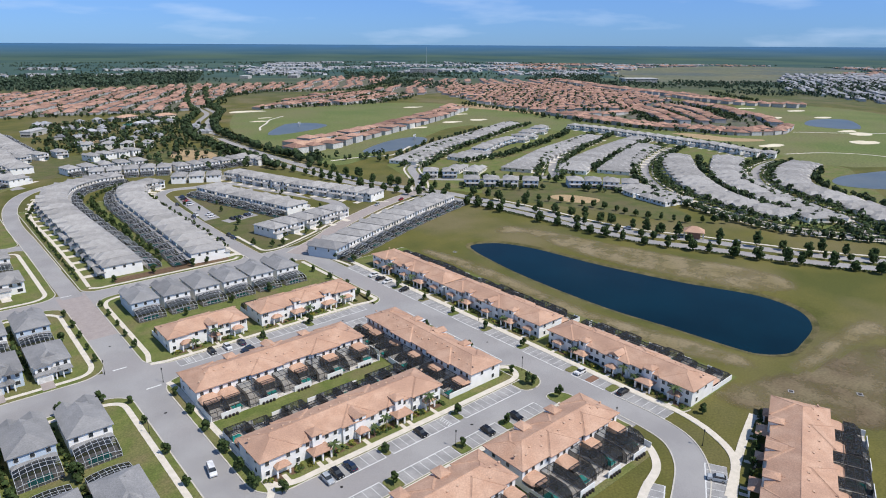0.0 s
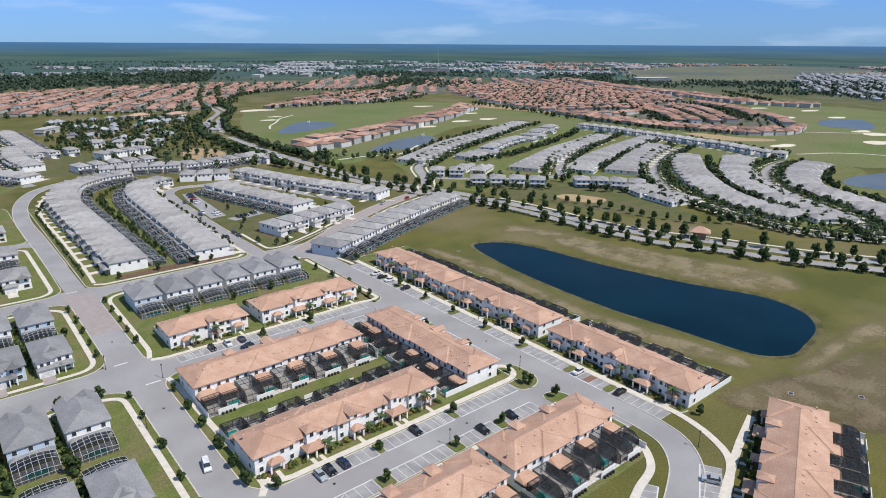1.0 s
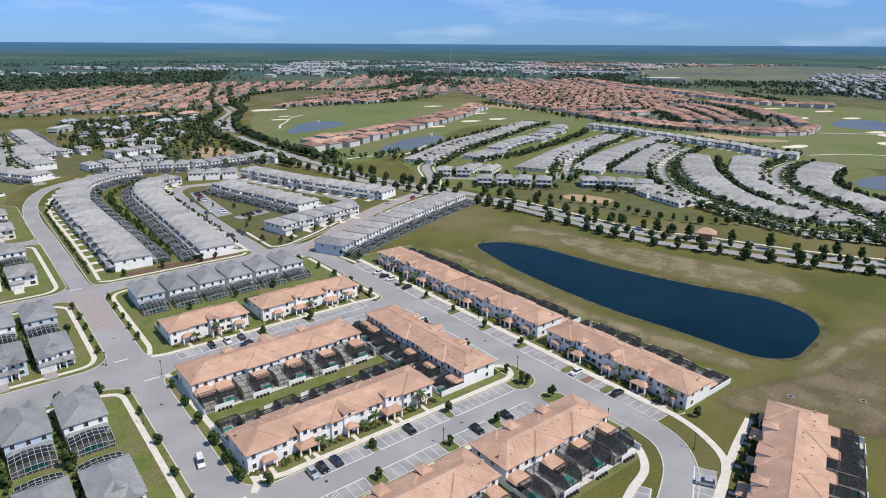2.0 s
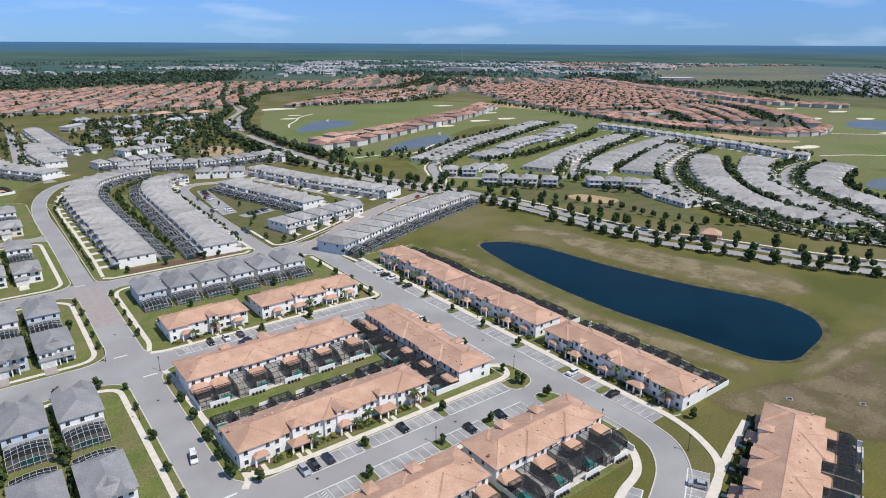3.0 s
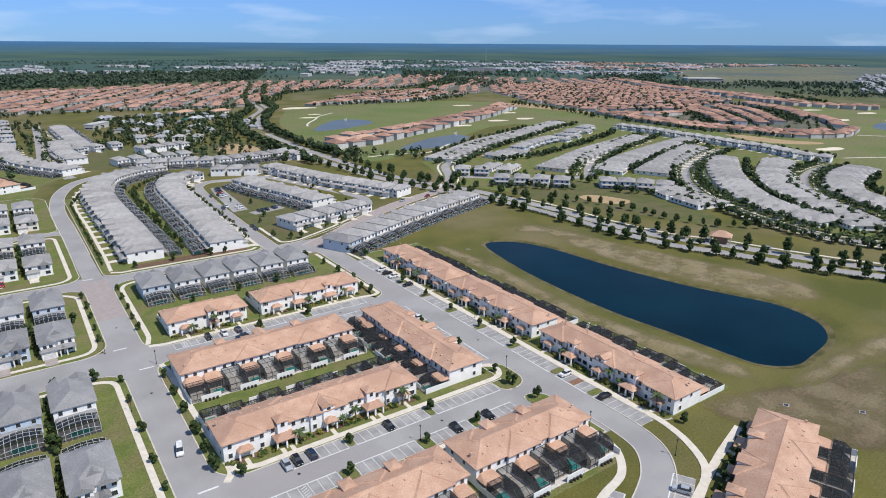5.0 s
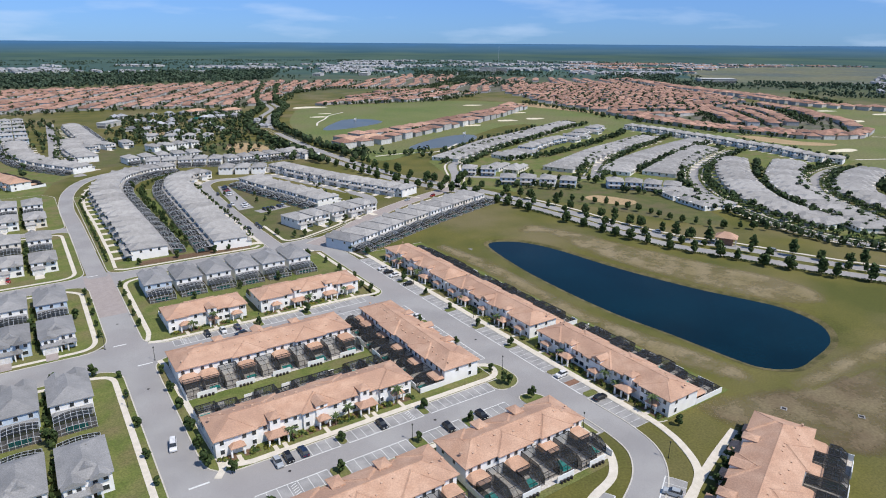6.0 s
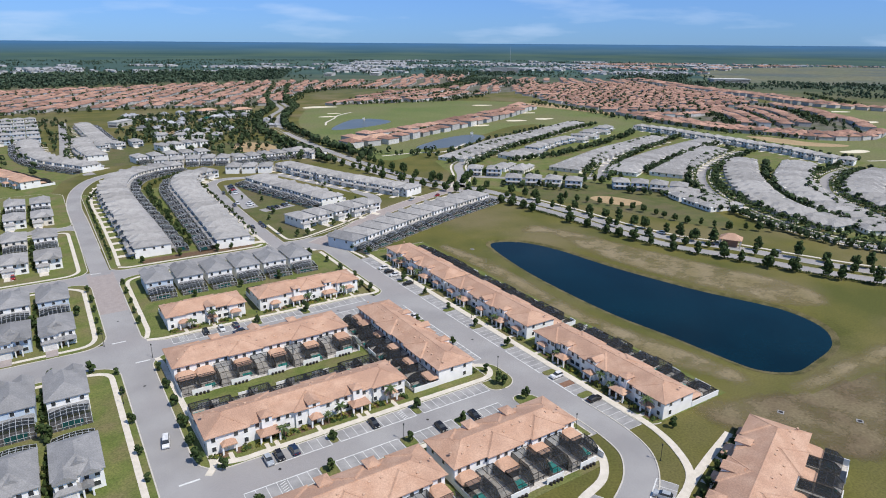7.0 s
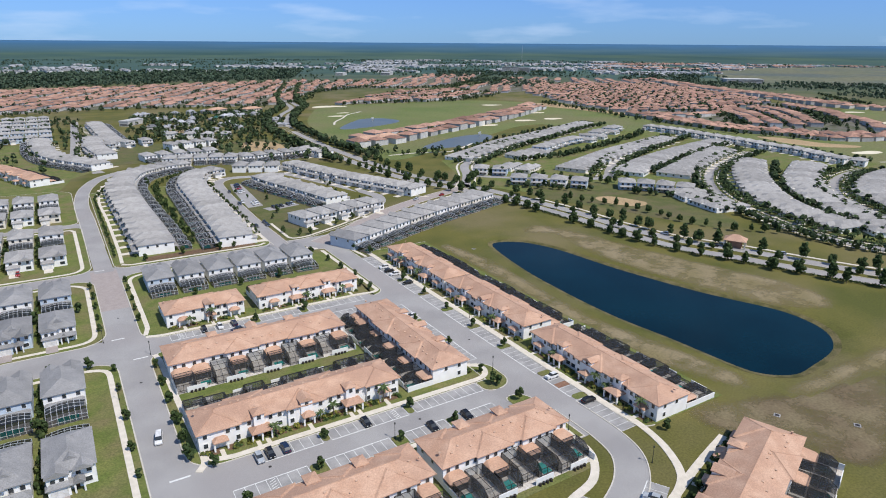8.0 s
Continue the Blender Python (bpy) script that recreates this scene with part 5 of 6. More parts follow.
sheet("field_far", FAR_FIELD, 0.1, material("dry_pasture", (0.16, 0.155, 0.09), (0.12, 0.135, 0.085), 0.006, 0.95, 0.05, 0.3, third=(0.09, 0.11, 0.10), third_scale=0.002), "dry brown fields", "field")
sheet("lawn_upper", [(-70, 500), (30, 500), (40, 545), (62, 575), (48, 600), (14, 640), (8, 760), (-70, 760)], 0.07, LAWN, "green lawns round the upper rows", "lawn", False)
sheet("lawn_upper_east", [(52, 600), (90, 590), (140, 600), (196, 590), (190, 640), (150, 690), (100, 720), (96, 900), (62, 900), (56, 760)], 0.07, GRASS, "rough green lawns round the upper rows", "lawn", False)
sheet("meadow_west", [(180, 660), (225, 690), (250, 640), (250, 560), (200, 590)], 0.05, GRASS, "rough grass beside the road", "meadow")


# ---- far tiled-roof neighbourhoods, counted by nobody ----
def neighbourhood(name, label, spots, roof_mat, seed, size=(12, 15), h=4.0):
    """spots: x, y, turn in radians."""
    r = random.Random(seed)
    roof, wall = Geo(), Geo()
    for x, y, a in spots:
        w, d, hh = r.uniform(*size) / 2, r.uniform(*size) / 2 * 1.15, h * r.uniform(0.9, 1.35)
        c, s = math.cos(a), math.sin(a)
        for g, fn in ((roof, lambda q: q.hip(-w - 0.5, w + 0.5, -d - 0.5, d + 0.5, hh, 2.2 + r.uniform(0, 0.8))), (wall, lambda q: q.box(-w, w, -d, d, -1, hh - 0.2))):
            k = len(g.v)
            fn(g)
            g.v[k:] = [(x + px * c - py * s, y + px * s + py * c, pz) for px, py, pz in g.v[k:]]
    o = tagged(part(name, wall, WHITE_FAR), label, "houses", "", "stuff")
    tagged(part("roofs", roof, roof_mat, o), kind="stuff")
    return o


def fill(poly, angle, row, step, seed, jitter=0.12, pairs=True):
    """Spots in rows at that angle inside a plan outline; every second gap between rows is a street."""
    r = random.Random(seed)
    a = radians(angle)
    c, s = math.cos(a), math.sin(a)
    loc = [(x * c + y * s, -x * s + y * c) for x, y in poly]
    out = []
    v, k = min(q[1] for q in loc), 0
    while v < max(q[1] for q in loc):
        u = min(q[0] for q in loc)
        while u < max(q[0] for q in loc):
            uu, vv = u + r.uniform(-1, 1) * step * jitter, v + r.uniform(-1, 1) * row * jitter * 0.6 + 6 * math.sin(u * 0.02 + k * 0.3)
            p = (uu * c - vv * s, uu * s + vv * c)
            if inside(p, poly) and r.random() < 0.95:
                out.append((*p, a))
            u += step
        k += 1
        v += row * (1.35 if pairs and k % 2 else 0.8)
    return out


TL = [(-260, 1080), (120, 1130), (350, 1070), (430, 1130), (500, 1300), (740, 1480), (860, 1640), (620, 1720), (420, 1700), (180, 1640), (-300, 1560)]
TMID = [(470, 1030), (690, 1010), (840, 1090), (850, 1260), (700, 1245), (560, 1115)]
TR = [(941, 1094), (840, 860), (806, 700), (955, 640), (1060, 660), (1204, 690), (1312, 907), (1431, 1154), (1256, 1258), (1119, 1285)]
TRL = [(806, 700), (780, 600), (764, 514), (780, 413), (800, 350), (851, 326), (960, 372), (1060, 475), (1180, 610), (1204, 690), (1060, 660), (955, 640)]
for nm, poly in (("a", TL), ("b", TMID), ("c", TR), ("g", TRL)):
    sheet("street_ground_" + nm, poly, 0.13, HOOD_SHADE_GROUND, "grey-brown streets and plots between far houses, their shade painted in", "ground", False)
neighbourhood("tiled_neighbourhood", "far terracotta-roofed houses in close rows", fill(TL, 62, 28, 14.2, 1), TILE_FAR, 1)
TR2 = [(1195, 1255), (1222, 970), (1160, 725), (1290, 740), (1360, 960), (1530, 1330), (1420, 1480)]
sheet("street_ground_d", TR2, 0.12, HOOD_SHADE_GROUND, "grey-brown streets and plots between far houses, their shade painted in", "ground", False)
neighbourhood("tiled_outskirts", "far terracotta-roofed houses among trees", fill(TR2, 56, 36, 19, 8), TILE_FAR, 8)
TL2 = [(640, 1420), (760, 1490), (880, 1650), (1150, 1880), (1290, 1760), (1010, 1470), (800, 1340)]
TR3 = [(870, 1110), (1070, 1180), (1185, 1275), (1400, 1510), (1270, 1580), (1010, 1370), (870, 1280)]
for nm, poly in (("e", TL2), ("f", TR3)):
    sheet("street_ground_" + nm, poly, 0.11, HOOD_SHADE_GROUND, "grey-brown streets and plots between far houses, their shade painted in", "ground", False)
neighbourhood("tiled_north", "far terracotta-roofed houses in close rows", fill(TL2, 55, 30, 16, 9), TILE_FAR, 9)
neighbourhood("tiled_middle", "far terracotta-roofed houses among trees", fill(TR3, 48, 34, 18, 10), TILE_FAR, 10)
neighbourhood("tiled_villas", "far terracotta-roofed villas beside the golf course", fill(TMID, 30, 30, 17, 2), TILE_FAR, 2)
neighbourhood("tiled_estate", "far terracotta-roofed houses beside the golf course", fill(TR, 128, 25, 15.5, 3, 0.2), TILE_FAR, 3)
spots = []
for pts in ([(800, 640), (866, 600), (952, 615), (1000, 640)], [(960, 612), (890, 530), (836, 480)], [(1000, 632), (930, 540), (850, 462)], [(1037, 622), (978, 541), (880, 450)], [(1075, 640), (1020, 545), (905, 440)], [(1132, 611), (1080, 520), (1000, 450)], [(1165, 640), (1110, 540), (1030, 462)], [(800, 668), (774, 580), (768, 514), (768, 460), (788, 413), (795, 368), (845, 338), (915, 352)], [(824, 640), (796, 580), (788, 514), (788, 460), (806, 420), (816, 378), (860, 360)], [(930, 372), (1000, 420), (1050, 478)]):
    spots += [(p.x, p.y, math.atan2(t.y, t.x)) for p, t in along(pts, 15, 4)]
neighbourhood("tiled_crescents", "terracotta-roofed terraces curving beside the golf course", spots, TILE_FAR, 17, (13, 16), 4.5)
spots = []
for off, pts in ((0, [(318, 622), (370, 640), (420, 655), (500, 695), (604, 750), (740, 838)]), (0, [(300, 585), (352, 594), (425, 632), (505, 672), (610, 728), (745, 815)]), (0, [(1600, 1330), (1405, 950), (1339, 757), (1245, 584), (1275, 452)]), (0, [(1570, 1340), (1380, 960), (1312, 770), (1225, 600), (1240, 470)])):
    spots += [(p.x, p.y, math.atan2(t.y, t.x)) for p, t in along(pts, 23, 4)]
neighbourhood("tiled_terraces", "long low terracotta-roofed villas in a line", spots, TILE_FAR, 4, (15, 19), 5.6)
for i, (x, y, a) in enumerate(((318, 598, 15), (345, 606, 15), (250, 985, 30), (300, 975, 20))):
    b = thing("clubhouse", "long terracotta-roofed building with cream walls", "building", "far buildings")
    w, rf = Geo(), Geo()
    w.box(-14, 14, -7, 7, -0.5, 6)
    rf.hip(-15, 15, -8, 8, 6.05, 3)
    part("wall", w, STUCCO_CREAM, b)
    part("roof", rf, TILE, b)
    for k in range(6):
        for zz in (1.0, 3.8):
            part("window", WINDOW_FAR, None, b).matrix_basis = pose(-11 + 4.4 * k, -7.02, zz - 0.9, 0, 0, 0)
    b.matrix_basis = pose(x, y, 0, 0, 0, a)


def polar(n, seed, a0, a1, r0, r1, clump=0.0):
    r = random.Random(seed)
    out = []
    while len(out) < n:
        a, d = radians(r.uniform(a0, a1)), math.sqrt(r.uniform(r0 * r0, r1 * r1))
        x, y = d * math.cos(a), d * math.sin(a)
        if noise.noise((x * 0.004, y * 0.004, seed)) > clump and not inside((x, y), FAR_FIELD):
            out.append((x, y, r.choice((0.3, 1.87))))
    return out


rp_ = random.Random(44)
neighbourhood("resort", "low pale resort buildings among trees", [(rp_.uniform(125, 300), rp_.uniform(770, 1000), rp_.uniform(0, 3)) for _ in range(46)], SHINGLE_FAR, 45, (6, 11), 3.0)
sheet("resort_pool", [(232, 940), (262, 952), (270, 935), (245, 925)], 0.14, POOL, "turquoise resort pool", "pool")
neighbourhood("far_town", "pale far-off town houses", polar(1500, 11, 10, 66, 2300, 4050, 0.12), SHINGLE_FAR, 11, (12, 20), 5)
neighbourhood("far_town_red", "far-off red-roofed town houses", polar(600, 12, 10, 45, 2700, 4050, 0.05), TILE_FAR, 12, (12, 20), 5)
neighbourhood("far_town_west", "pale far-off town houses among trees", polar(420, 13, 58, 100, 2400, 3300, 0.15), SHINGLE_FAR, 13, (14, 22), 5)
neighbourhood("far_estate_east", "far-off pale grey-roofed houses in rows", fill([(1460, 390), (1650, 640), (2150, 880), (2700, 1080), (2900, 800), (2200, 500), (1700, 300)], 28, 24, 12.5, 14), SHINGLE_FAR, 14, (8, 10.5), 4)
for x, y, w, d, h in ((1494, 1886, 18, 60, 22), (1560, 1890, 18, 46, 20), (1753, 1127, 60, 100, 11), (1030, 1960, 60, 30, 8), (880, 2000, 50, 26, 8), (122, 893, 34, 12, 6)):
    g = Geo()
    g.box(-d / 2, d / 2, -w / 2, w / 2, -0.5, h)
    b = thing("commercial_block", "large plain white flat-roofed building", "building", "far buildings")
    part("wall", g, WHITE_FAR, b)
    rf = Geo()
    rf.box(-d / 2 - 0.4, d / 2 + 0.4, -w / 2 - 0.4, w / 2 + 0.4, h + 0.01, h + 0.9)
    part("parapet", rf, WHITE_FAR, b)
    for fl in range(int(h // 3.6)):
        s = Geo()
        s.box(-d / 2 + 1, d / 2 - 1, -w / 2 - 0.15, -w / 2 + 0.1, 1.2 + 3.6 * fl, 2.7 + 3.6 * fl)
        part("window_band", s, GLASS, b)
    b.matrix_basis = pose(x, y, 0, 0, 0, -38)

mast = thing("radio_mast", "thin pale steel radio mast on the horizon", "mast")
g = Geo()
g.tube((0, 0, 0), (0, 0, 96), 0.9, 0.4, 4)
part("mast_shaft", g, CAGE_WHITE, mast)
mast.matrix_basis = pose(2130, 2620, 0)


SHRUB_DARK = material("dark_shrub_leaves", (0.035, 0.06, 0.016), (0.06, 0.085, 0.024), 0.4, 0.85, 4.0, 0.2, island=0.45)


# ---- trees ----
def leafy(r, clumps, per, size):
    g = Geo()
    for c, rad in clumps:
        for _ in range(per):
            d = Vector((r.gauss(0, 1), r.gauss(0, 1), r.gauss(0, 1) * 0.85)).normalized()
            p = c + d * rad * r.uniform(0.55, 1.05)
            s = d.cross(Vector((r.uniform(-1, 1), r.uniform(-1, 1), r.uniform(-1, 1)))).normalized() * size * r.uniform(0.6, 1.2)
            t = (d.cross(s).normalized() + d * r.uniform(-0.6, 0.6)).normalized() * size * r.uniform(0.6, 1.2)
            g.poly([p - s, p - t * 0.7, p + s, p + t])
    return g


def tree(seed, h, spread, label="small round-crowned street tree with dark green leaves", clumps=12, per=34, leaf=0.36, group="street trees"):
    r = random.Random(seed)
    e = thing("tree", label, "tree", group)
    tr = Geo()
    lean = Vector((r.uniform(-0.2, 0.2), r.uniform(-0.2, 0.2), 0))
    top = Vector((0, 0, h * 0.62)) + lean
    tr.tube((0, 0, -0.3), top * 0.6, 0.05 * h * 0.4, 0.03 * h * 0.4)
    tr.tube(top * 0.6, top, 0.03 * h * 0.4, 0.012 * h * 0.4)
    cl = []
    for i in range(clumps):
        a, q = r.uniform(0, 6.283), math.sqrt(r.random())
        z = h * r.uniform(0.3, 0.9)
        k = 1 - abs(z / h - 0.5) * 1.3
        c = Vector((math.cos(a) * q * spread * 0.62 * k, math.sin(a) * q * spread * 0.62 * k, z)) + lean
        cl.append((c, spread * r.uniform(0.26, 0.42)))
        if i < 6:
            tr.tube(top * r.uniform(0.55, 0.9), c, 0.02 * h * 0.3, 0.008 * h * 0.3, 5)
    part("trunk", tr, BARK, e)
    part("crown", leafy(r, cl, per, leaf), LEAF, e)
    return e


def palm(seed, h, group="palms"):
    r = random.Random(seed)
    e = thing("palm_tree", "young palm tree with arching green fronds", "palm tree", group)
    t = Geo()
    t.tube((0, 0, -0.2), (0.1, 0.1, h), 0.22, 0.16)
    part("trunk", t, BARK, e)
    g = Geo()
    for i in range(16):
        a, el = i * 2.4, r.uniform(0.1, 1.1)
        L = r.uniform(1.7, 2.5)
        d, up = Vector((math.cos(a), math.sin(a), 0)), Vector((0, 0, 1))
        s = Vector((-d.y, d.x, 0)) * 0.32
        pts = [Vector((0.1, 0.1, h)) + d * L * u * math.cos(el * (1 - 0.5 * u)) + up * (L * u * math.sin(el) - L * u * u * 0.75) for u in (0, 0.35, 0.7, 1.0)]
        for k in range(3):
            w0, w1 = (0.25, 1.0, 0.7, 0.1)[k], (0.25, 1.0, 0.7, 0.1)[k + 1]
            drop = Vector((0, 0, -0.16))
            g.poly([pts[k] + s * w0 + drop, pts[k], pts[k + 1], pts[k + 1] + s * w1 + drop])
            g.poly([pts[k], pts[k] - s * w0 + drop, pts[k + 1] - s * w1 + drop, pts[k + 1]])
    part("fronds", g, LEAF_PALM, e)
    return e


rt = random.Random(21)
SMALL = [tree(31, 3.8, 1.6), tree(32, 4.4, 1.9), tree(33, 3.2, 1.35)]
BIG = [tree(41, 6.8, 3.2, "full dark green oak tree", 22, 46, 0.5, "boulevard trees"), tree(42, 8.0, 2.7, "tall dark green oak tree", 22, 46, 0.5, "boulevard trees"), tree(43, 6.0, 3.4, "broad dark green oak tree", 22, 46, 0.5, "boulevard trees")]
PALM = [palm(51, 3.6), palm(52, 4.6)]


def plant(pool, x, y, z=0.1, s=None):
    t = pool[rt.randrange(len(pool))]
    s = s or rt.uniform(0.82, 1.18)
    m = pose(x, y, z + ground_height(x, y), 0, 0, rt.uniform(0, 360))
    o = t if id(t) not in used else None
    if o is not None:
        used.add(id(t))
        t.matrix_basis = m
        return t
    o = copy_thing(t, m)
    o.scale = (s, s, s)
    return o


for y in (186, 173, 160.5, 148, 137.5, 129):
    plant(SMALL, 49.8, y, s=rt.uniform(1.1, 1.4))
for y in (190, 176, 157, 141, 128):
    plant(SMALL, 37.4, y, s=0.85)
for y in (226, 238, 250, 262, 275):
    plant(SMALL, 36.0, y, s=0.8)
    plant(SMALL, 50.0, y + 3, s=0.8)
for x, y in ((83.2, 120), (77.2, 108), (110.2, 120.8), (100.4, 108), (117.8, 108.4), (141, 128), (139.5, 120), (141.5, 108), (142, 173.8), (158.6, 139), (158.6, 158.5), (158.6, 178), (158.6, 197), (158.5, 216), (141, 118), (143, 150.5), (136, 273), (139.5, 259), (140.6, 245), (142, 232), (162.3, 258), (88.7, 206.5), (108, 206.5), (141, 214), (139, 219), (127, 279), (112, 248), (94, 247), (74, 246), (31, 196.3), (20, 195.6), (167, 74), (54, 122.5), (58, 111.8 - 7.5)):
    plant(SMALL, x, y)
for x, y in ((16.6, 160), (3, 161), (30.5, 250), (16, 246), (80, 306), (98, 303.8), (3, 345), (16.5, 346)):
    plant(SMALL, x, y, s=1.35)
for x, y in ((72, 127.6), (85, 127.8), (89, 127.8), (166, 101.5), (166.2, 97), (165.5, 155.7), (166.2, 121), (112, 213.6), (74, 213.8), (166, 215), (166, 232), (166.1, 180), (105, 128), (165.6, 82.5), (66, 213.6), (128, 213.4)):
    plant(PALM, x, y)
for x, y in ((136, 318), (142, 308), (156, 322), (140, 350), (146, 362), (151, 400), (156, 420), (160, 444), (138, 430), (141, 412), (148, 306), (182, 326), (196, 336), (168, 318), (206, 366), (214, 430), (208, 460), (158, 268), (167, 281), (180, 291), (105, 304.5), (62, 304.5)):
    plant(SMALL, x, y, s=rt.uniform(0.8, 1.2))
for k in range(9):
    plant(SMALL, 178 - 4.2 * k, 64.0 - 1.5 * k - 2.6, 0.0, 0.8)
for y in np.arange(318, 520, 5.5):
    plant(SMALL, 49.6 + (max(0, y - 455) * 0.28) + rt.uniform(-0.3, 0.3), y, s=rt.uniform(0.6, 0.85))
for y in np.arange(322, 500, 11):
    plant(SMALL, 88.5 + rt.uniform(-1.5, 1.5), y, s=rt.uniform(0.8, 1.3))
    plant(SMALL, 122.5 + (y - 320) * 0.03, y + 3, s=0.8)
for p, t in along([(262, 497), (268, 416), (288, 350), (297, 310), (302, 265), (304, 220), (309, 184), (321, 158), (331, 134), (345, 104), (372, 60)], 11, 2):
    n_ = Vector((-t.y, t.x, 0))
    for off in (-8.5, 7.4, 17):
        q = p + n_ * (off + rt.uniform(-1.2, 1.2)) + t * rt.uniform(-3, 3)
        if rt.random() < 0.85 and (Vector((338, 169, 0)) - q).length > 9:
            plant(BIG, q.x, q.y, s=rt.uniform(0.6, 0.85) if off == 7.4 else rt.uniform(0.8, 1.2))
for p, t in along([(333, 296), (340, 282), (348, 262), (353, 240), (355, 212), (364, 190), (382, 172)], 8, 1):
    plant(BIG, p.x + rt.uniform(-1.5, 1.5), p.y, s=rt.uniform(0.6, 0.9))
for p, t in along([(300, 372), (318, 392), (340, 398), (352, 372), (385, 330), (412, 318)], 7, 1):
    plant(BIG, p.x + rt.uniform(-3, 3), p.y + rt.uniform(-3, 3), s=rt.uniform(0.75, 1.1))


def grove(name, label, spots, seed, h=(4, 8), mat=LEAF_FAR, leaves=16):
    """Many far trees in one mesh: each a loose clump of leaf faces."""
    r = random.Random(seed)
    g = Geo()
    for x, y in spots:
        hh = r.uniform(*h)
        z0 = ground_height(x, y)
        for _ in range(leaves):
            d = Vector((r.gauss(0, 1), r.gauss(0, 1), r.gauss(0, 1))).normalized()
            c = Vector((x, y, z0 + hh * 0.55)) + Vector((d.x * hh * 0.36, d.y * hh * 0.36, d.z * hh * 0.42)) * r.uniform(0.5, 1)
            s = d.cross(Vector((r.uniform(-1, 1), r.uniform(-1, 1), r.uniform(-1, 1)))).normalized() * hh * 0.2
            t = d.cross(s).normalized() * hh * 0.2 + d * r.uniform(-0.1, 0.1) * hh
            g.poly([c - s, c - t, c + s, c + t])
    return tagged(part(name, g, mat), label, "trees", "", "stuff")


def far_palms(name, label, spots, seed):
    """Far palms in one mesh: a thin trunk and a ring of drooping fronds each."""
    r = random.Random(seed)
    g = Geo()
    for x, y in spots:
        h = r.uniform(1.5, 4.0)
        g.tube((x, y, 0), (x, y, h), 0.16, 0.12, 4)
        for i in range(12):
            a, u = i * 2.4 + r.uniform(-0.3, 0.3), r.uniform(-0.1, 0.9)
            d, s = Vector((math.cos(a), math.sin(a), 0)), Vector((-math.sin(a), math.cos(a), 0)) * 0.6
            c = Vector((x, y, h))
            m = c + d * 1.0 + Vector((0, 0, u))
            g.poly([c, m - s, c + d * 2.1 + Vector((0, 0, u - 0.7)), m + s])
    return tagged(part(name, g, LEAF), label, "palm trees", "", "stuff")


def strew(pts, step, spread, seed):
    r = random.Random(seed)
    return [(p.x + r.uniform(-spread, spread), p.y + r.uniform(-spread, spread)) for p, t in along(pts, step, 1)]


def offset_line(pts, d):
    c = smooth(pts, 4)
    return [(p.x - (c[min(i + 1, len(c) - 1)] - c[max(i - 1, 0)]).normalized().y * d, p.y + (c[min(i + 1, len(c) - 1)] - c[max(i - 1, 0)]).normalized().x * d) for i, p in enumerate(c)]


sp = []
for k, (pts, step) in enumerate((([(392, 432), (446, 432), (505, 452), (560, 470), (612, 492), (650, 515)], 2.6), ([(455, 330), (502, 347), (552, 368), (612, 387), (655, 398)], 2.6), ([(590, 303), (528, 266), (486, 232), (458, 198), (440, 170), (428, 140)], 2.8), ([(618, 206), (574, 190), (540, 172), (520, 140), (496, 112)], 3.2), ([(336, 486), (382, 502), (444, 543), (506, 567), (586, 603)], 9.0), ([(384, 288), (404, 262), (396, 214)], 4.0), ([(322, 352), (346, 326), (372, 308)], 4.5), ([(698, 534), (702, 488), (695, 404), (686, 331), (674, 262)], 7.0))):
    sp += strew(pts, step, 3.4, 100 + k)
for k, pts in enumerate((S12[2:], S34[3:], S56, S7, SB)):
    for d in (11.5, -11.5):
        sp += strew(offset_line(pts, d), 5.5, 2.2, 160 + k + int(d))
palms = []
for k, pts in enumerate((S12[2:], S34[3:], S56, S7, SB)):
    for d, st, wob in ((9.4, 2.6, 2.0), (-9.4, 2.6, 2.0), (5.0, 7.0, 0.4), (-5.0, 7.0, 0.4)):
        palms += strew(offset_line(pts, d), st, wob, 130 + k + int(d))
bsp = []
for p, t in along([(560, 1560), (455, 1280), (400, 1120), (375, 1010), (322, 905), (277, 766), (263, 615), (262, 505)], 10, 2):
    n_ = Vector((-t.y, t.x, 0))
    for off in (-15, -12, 20, 24):
        bsp.append((p.x + n_.x * off + rt.uniform(-3, 3), p.y + n_.y * off + rt.uniform(-3, 3)))
yard = strew([(124, 322), (126, 400), (128.5, 470)], 8, 0.8, 76) + strew([(190, 350), (204, 400), (210, 470)], 7, 3, 77) + strew([(87, 318), (88, 380), (88, 440), (96, 492), (120, 522), (146, 528)], 2.2, 1.8, 71) + strew([(60, 575), (52, 640), (56, 760), (64, 900)], 6, 3, 72) + strew([(100, 590), (140, 592), (200, 586)], 5, 3, 73) + strew([(190, 520), (215, 470), (236, 420), (256, 372)], 7, 3, 74)
gaps = []
for k, (x, y0, y1) in enumerate([(x, y0, y1) for x in (16.3, 2.7, -11) for y0, y1 in ((132, 188), (225, 273), (320, 372), (408, 460))]):
    gaps += strew([(x, y0), (x + 0.3, (y0 + y1) / 2), (x, y1)], 3.2, 0.7, 150 + k)
grove("side_shrubs", "dark green shrubs in the gaps between houses", gaps, 70, (1.2, 3.0), SHRUB_DARK, 18)
grove("front_shrubs", "low dark shrubs before the house fronts", strew([(58.6, 312), (58.6, 380), (58.8, 440), (63, 480), (76, 520)], 3.0, 0.9, 75), 69, (1.0, 2.8), SHRUB_DARK, 16)
grove("yard_shrubs", "dark green shrubs in the back yards", yard, 67, (1.6, 3.6), SHRUB_DARK, 16)
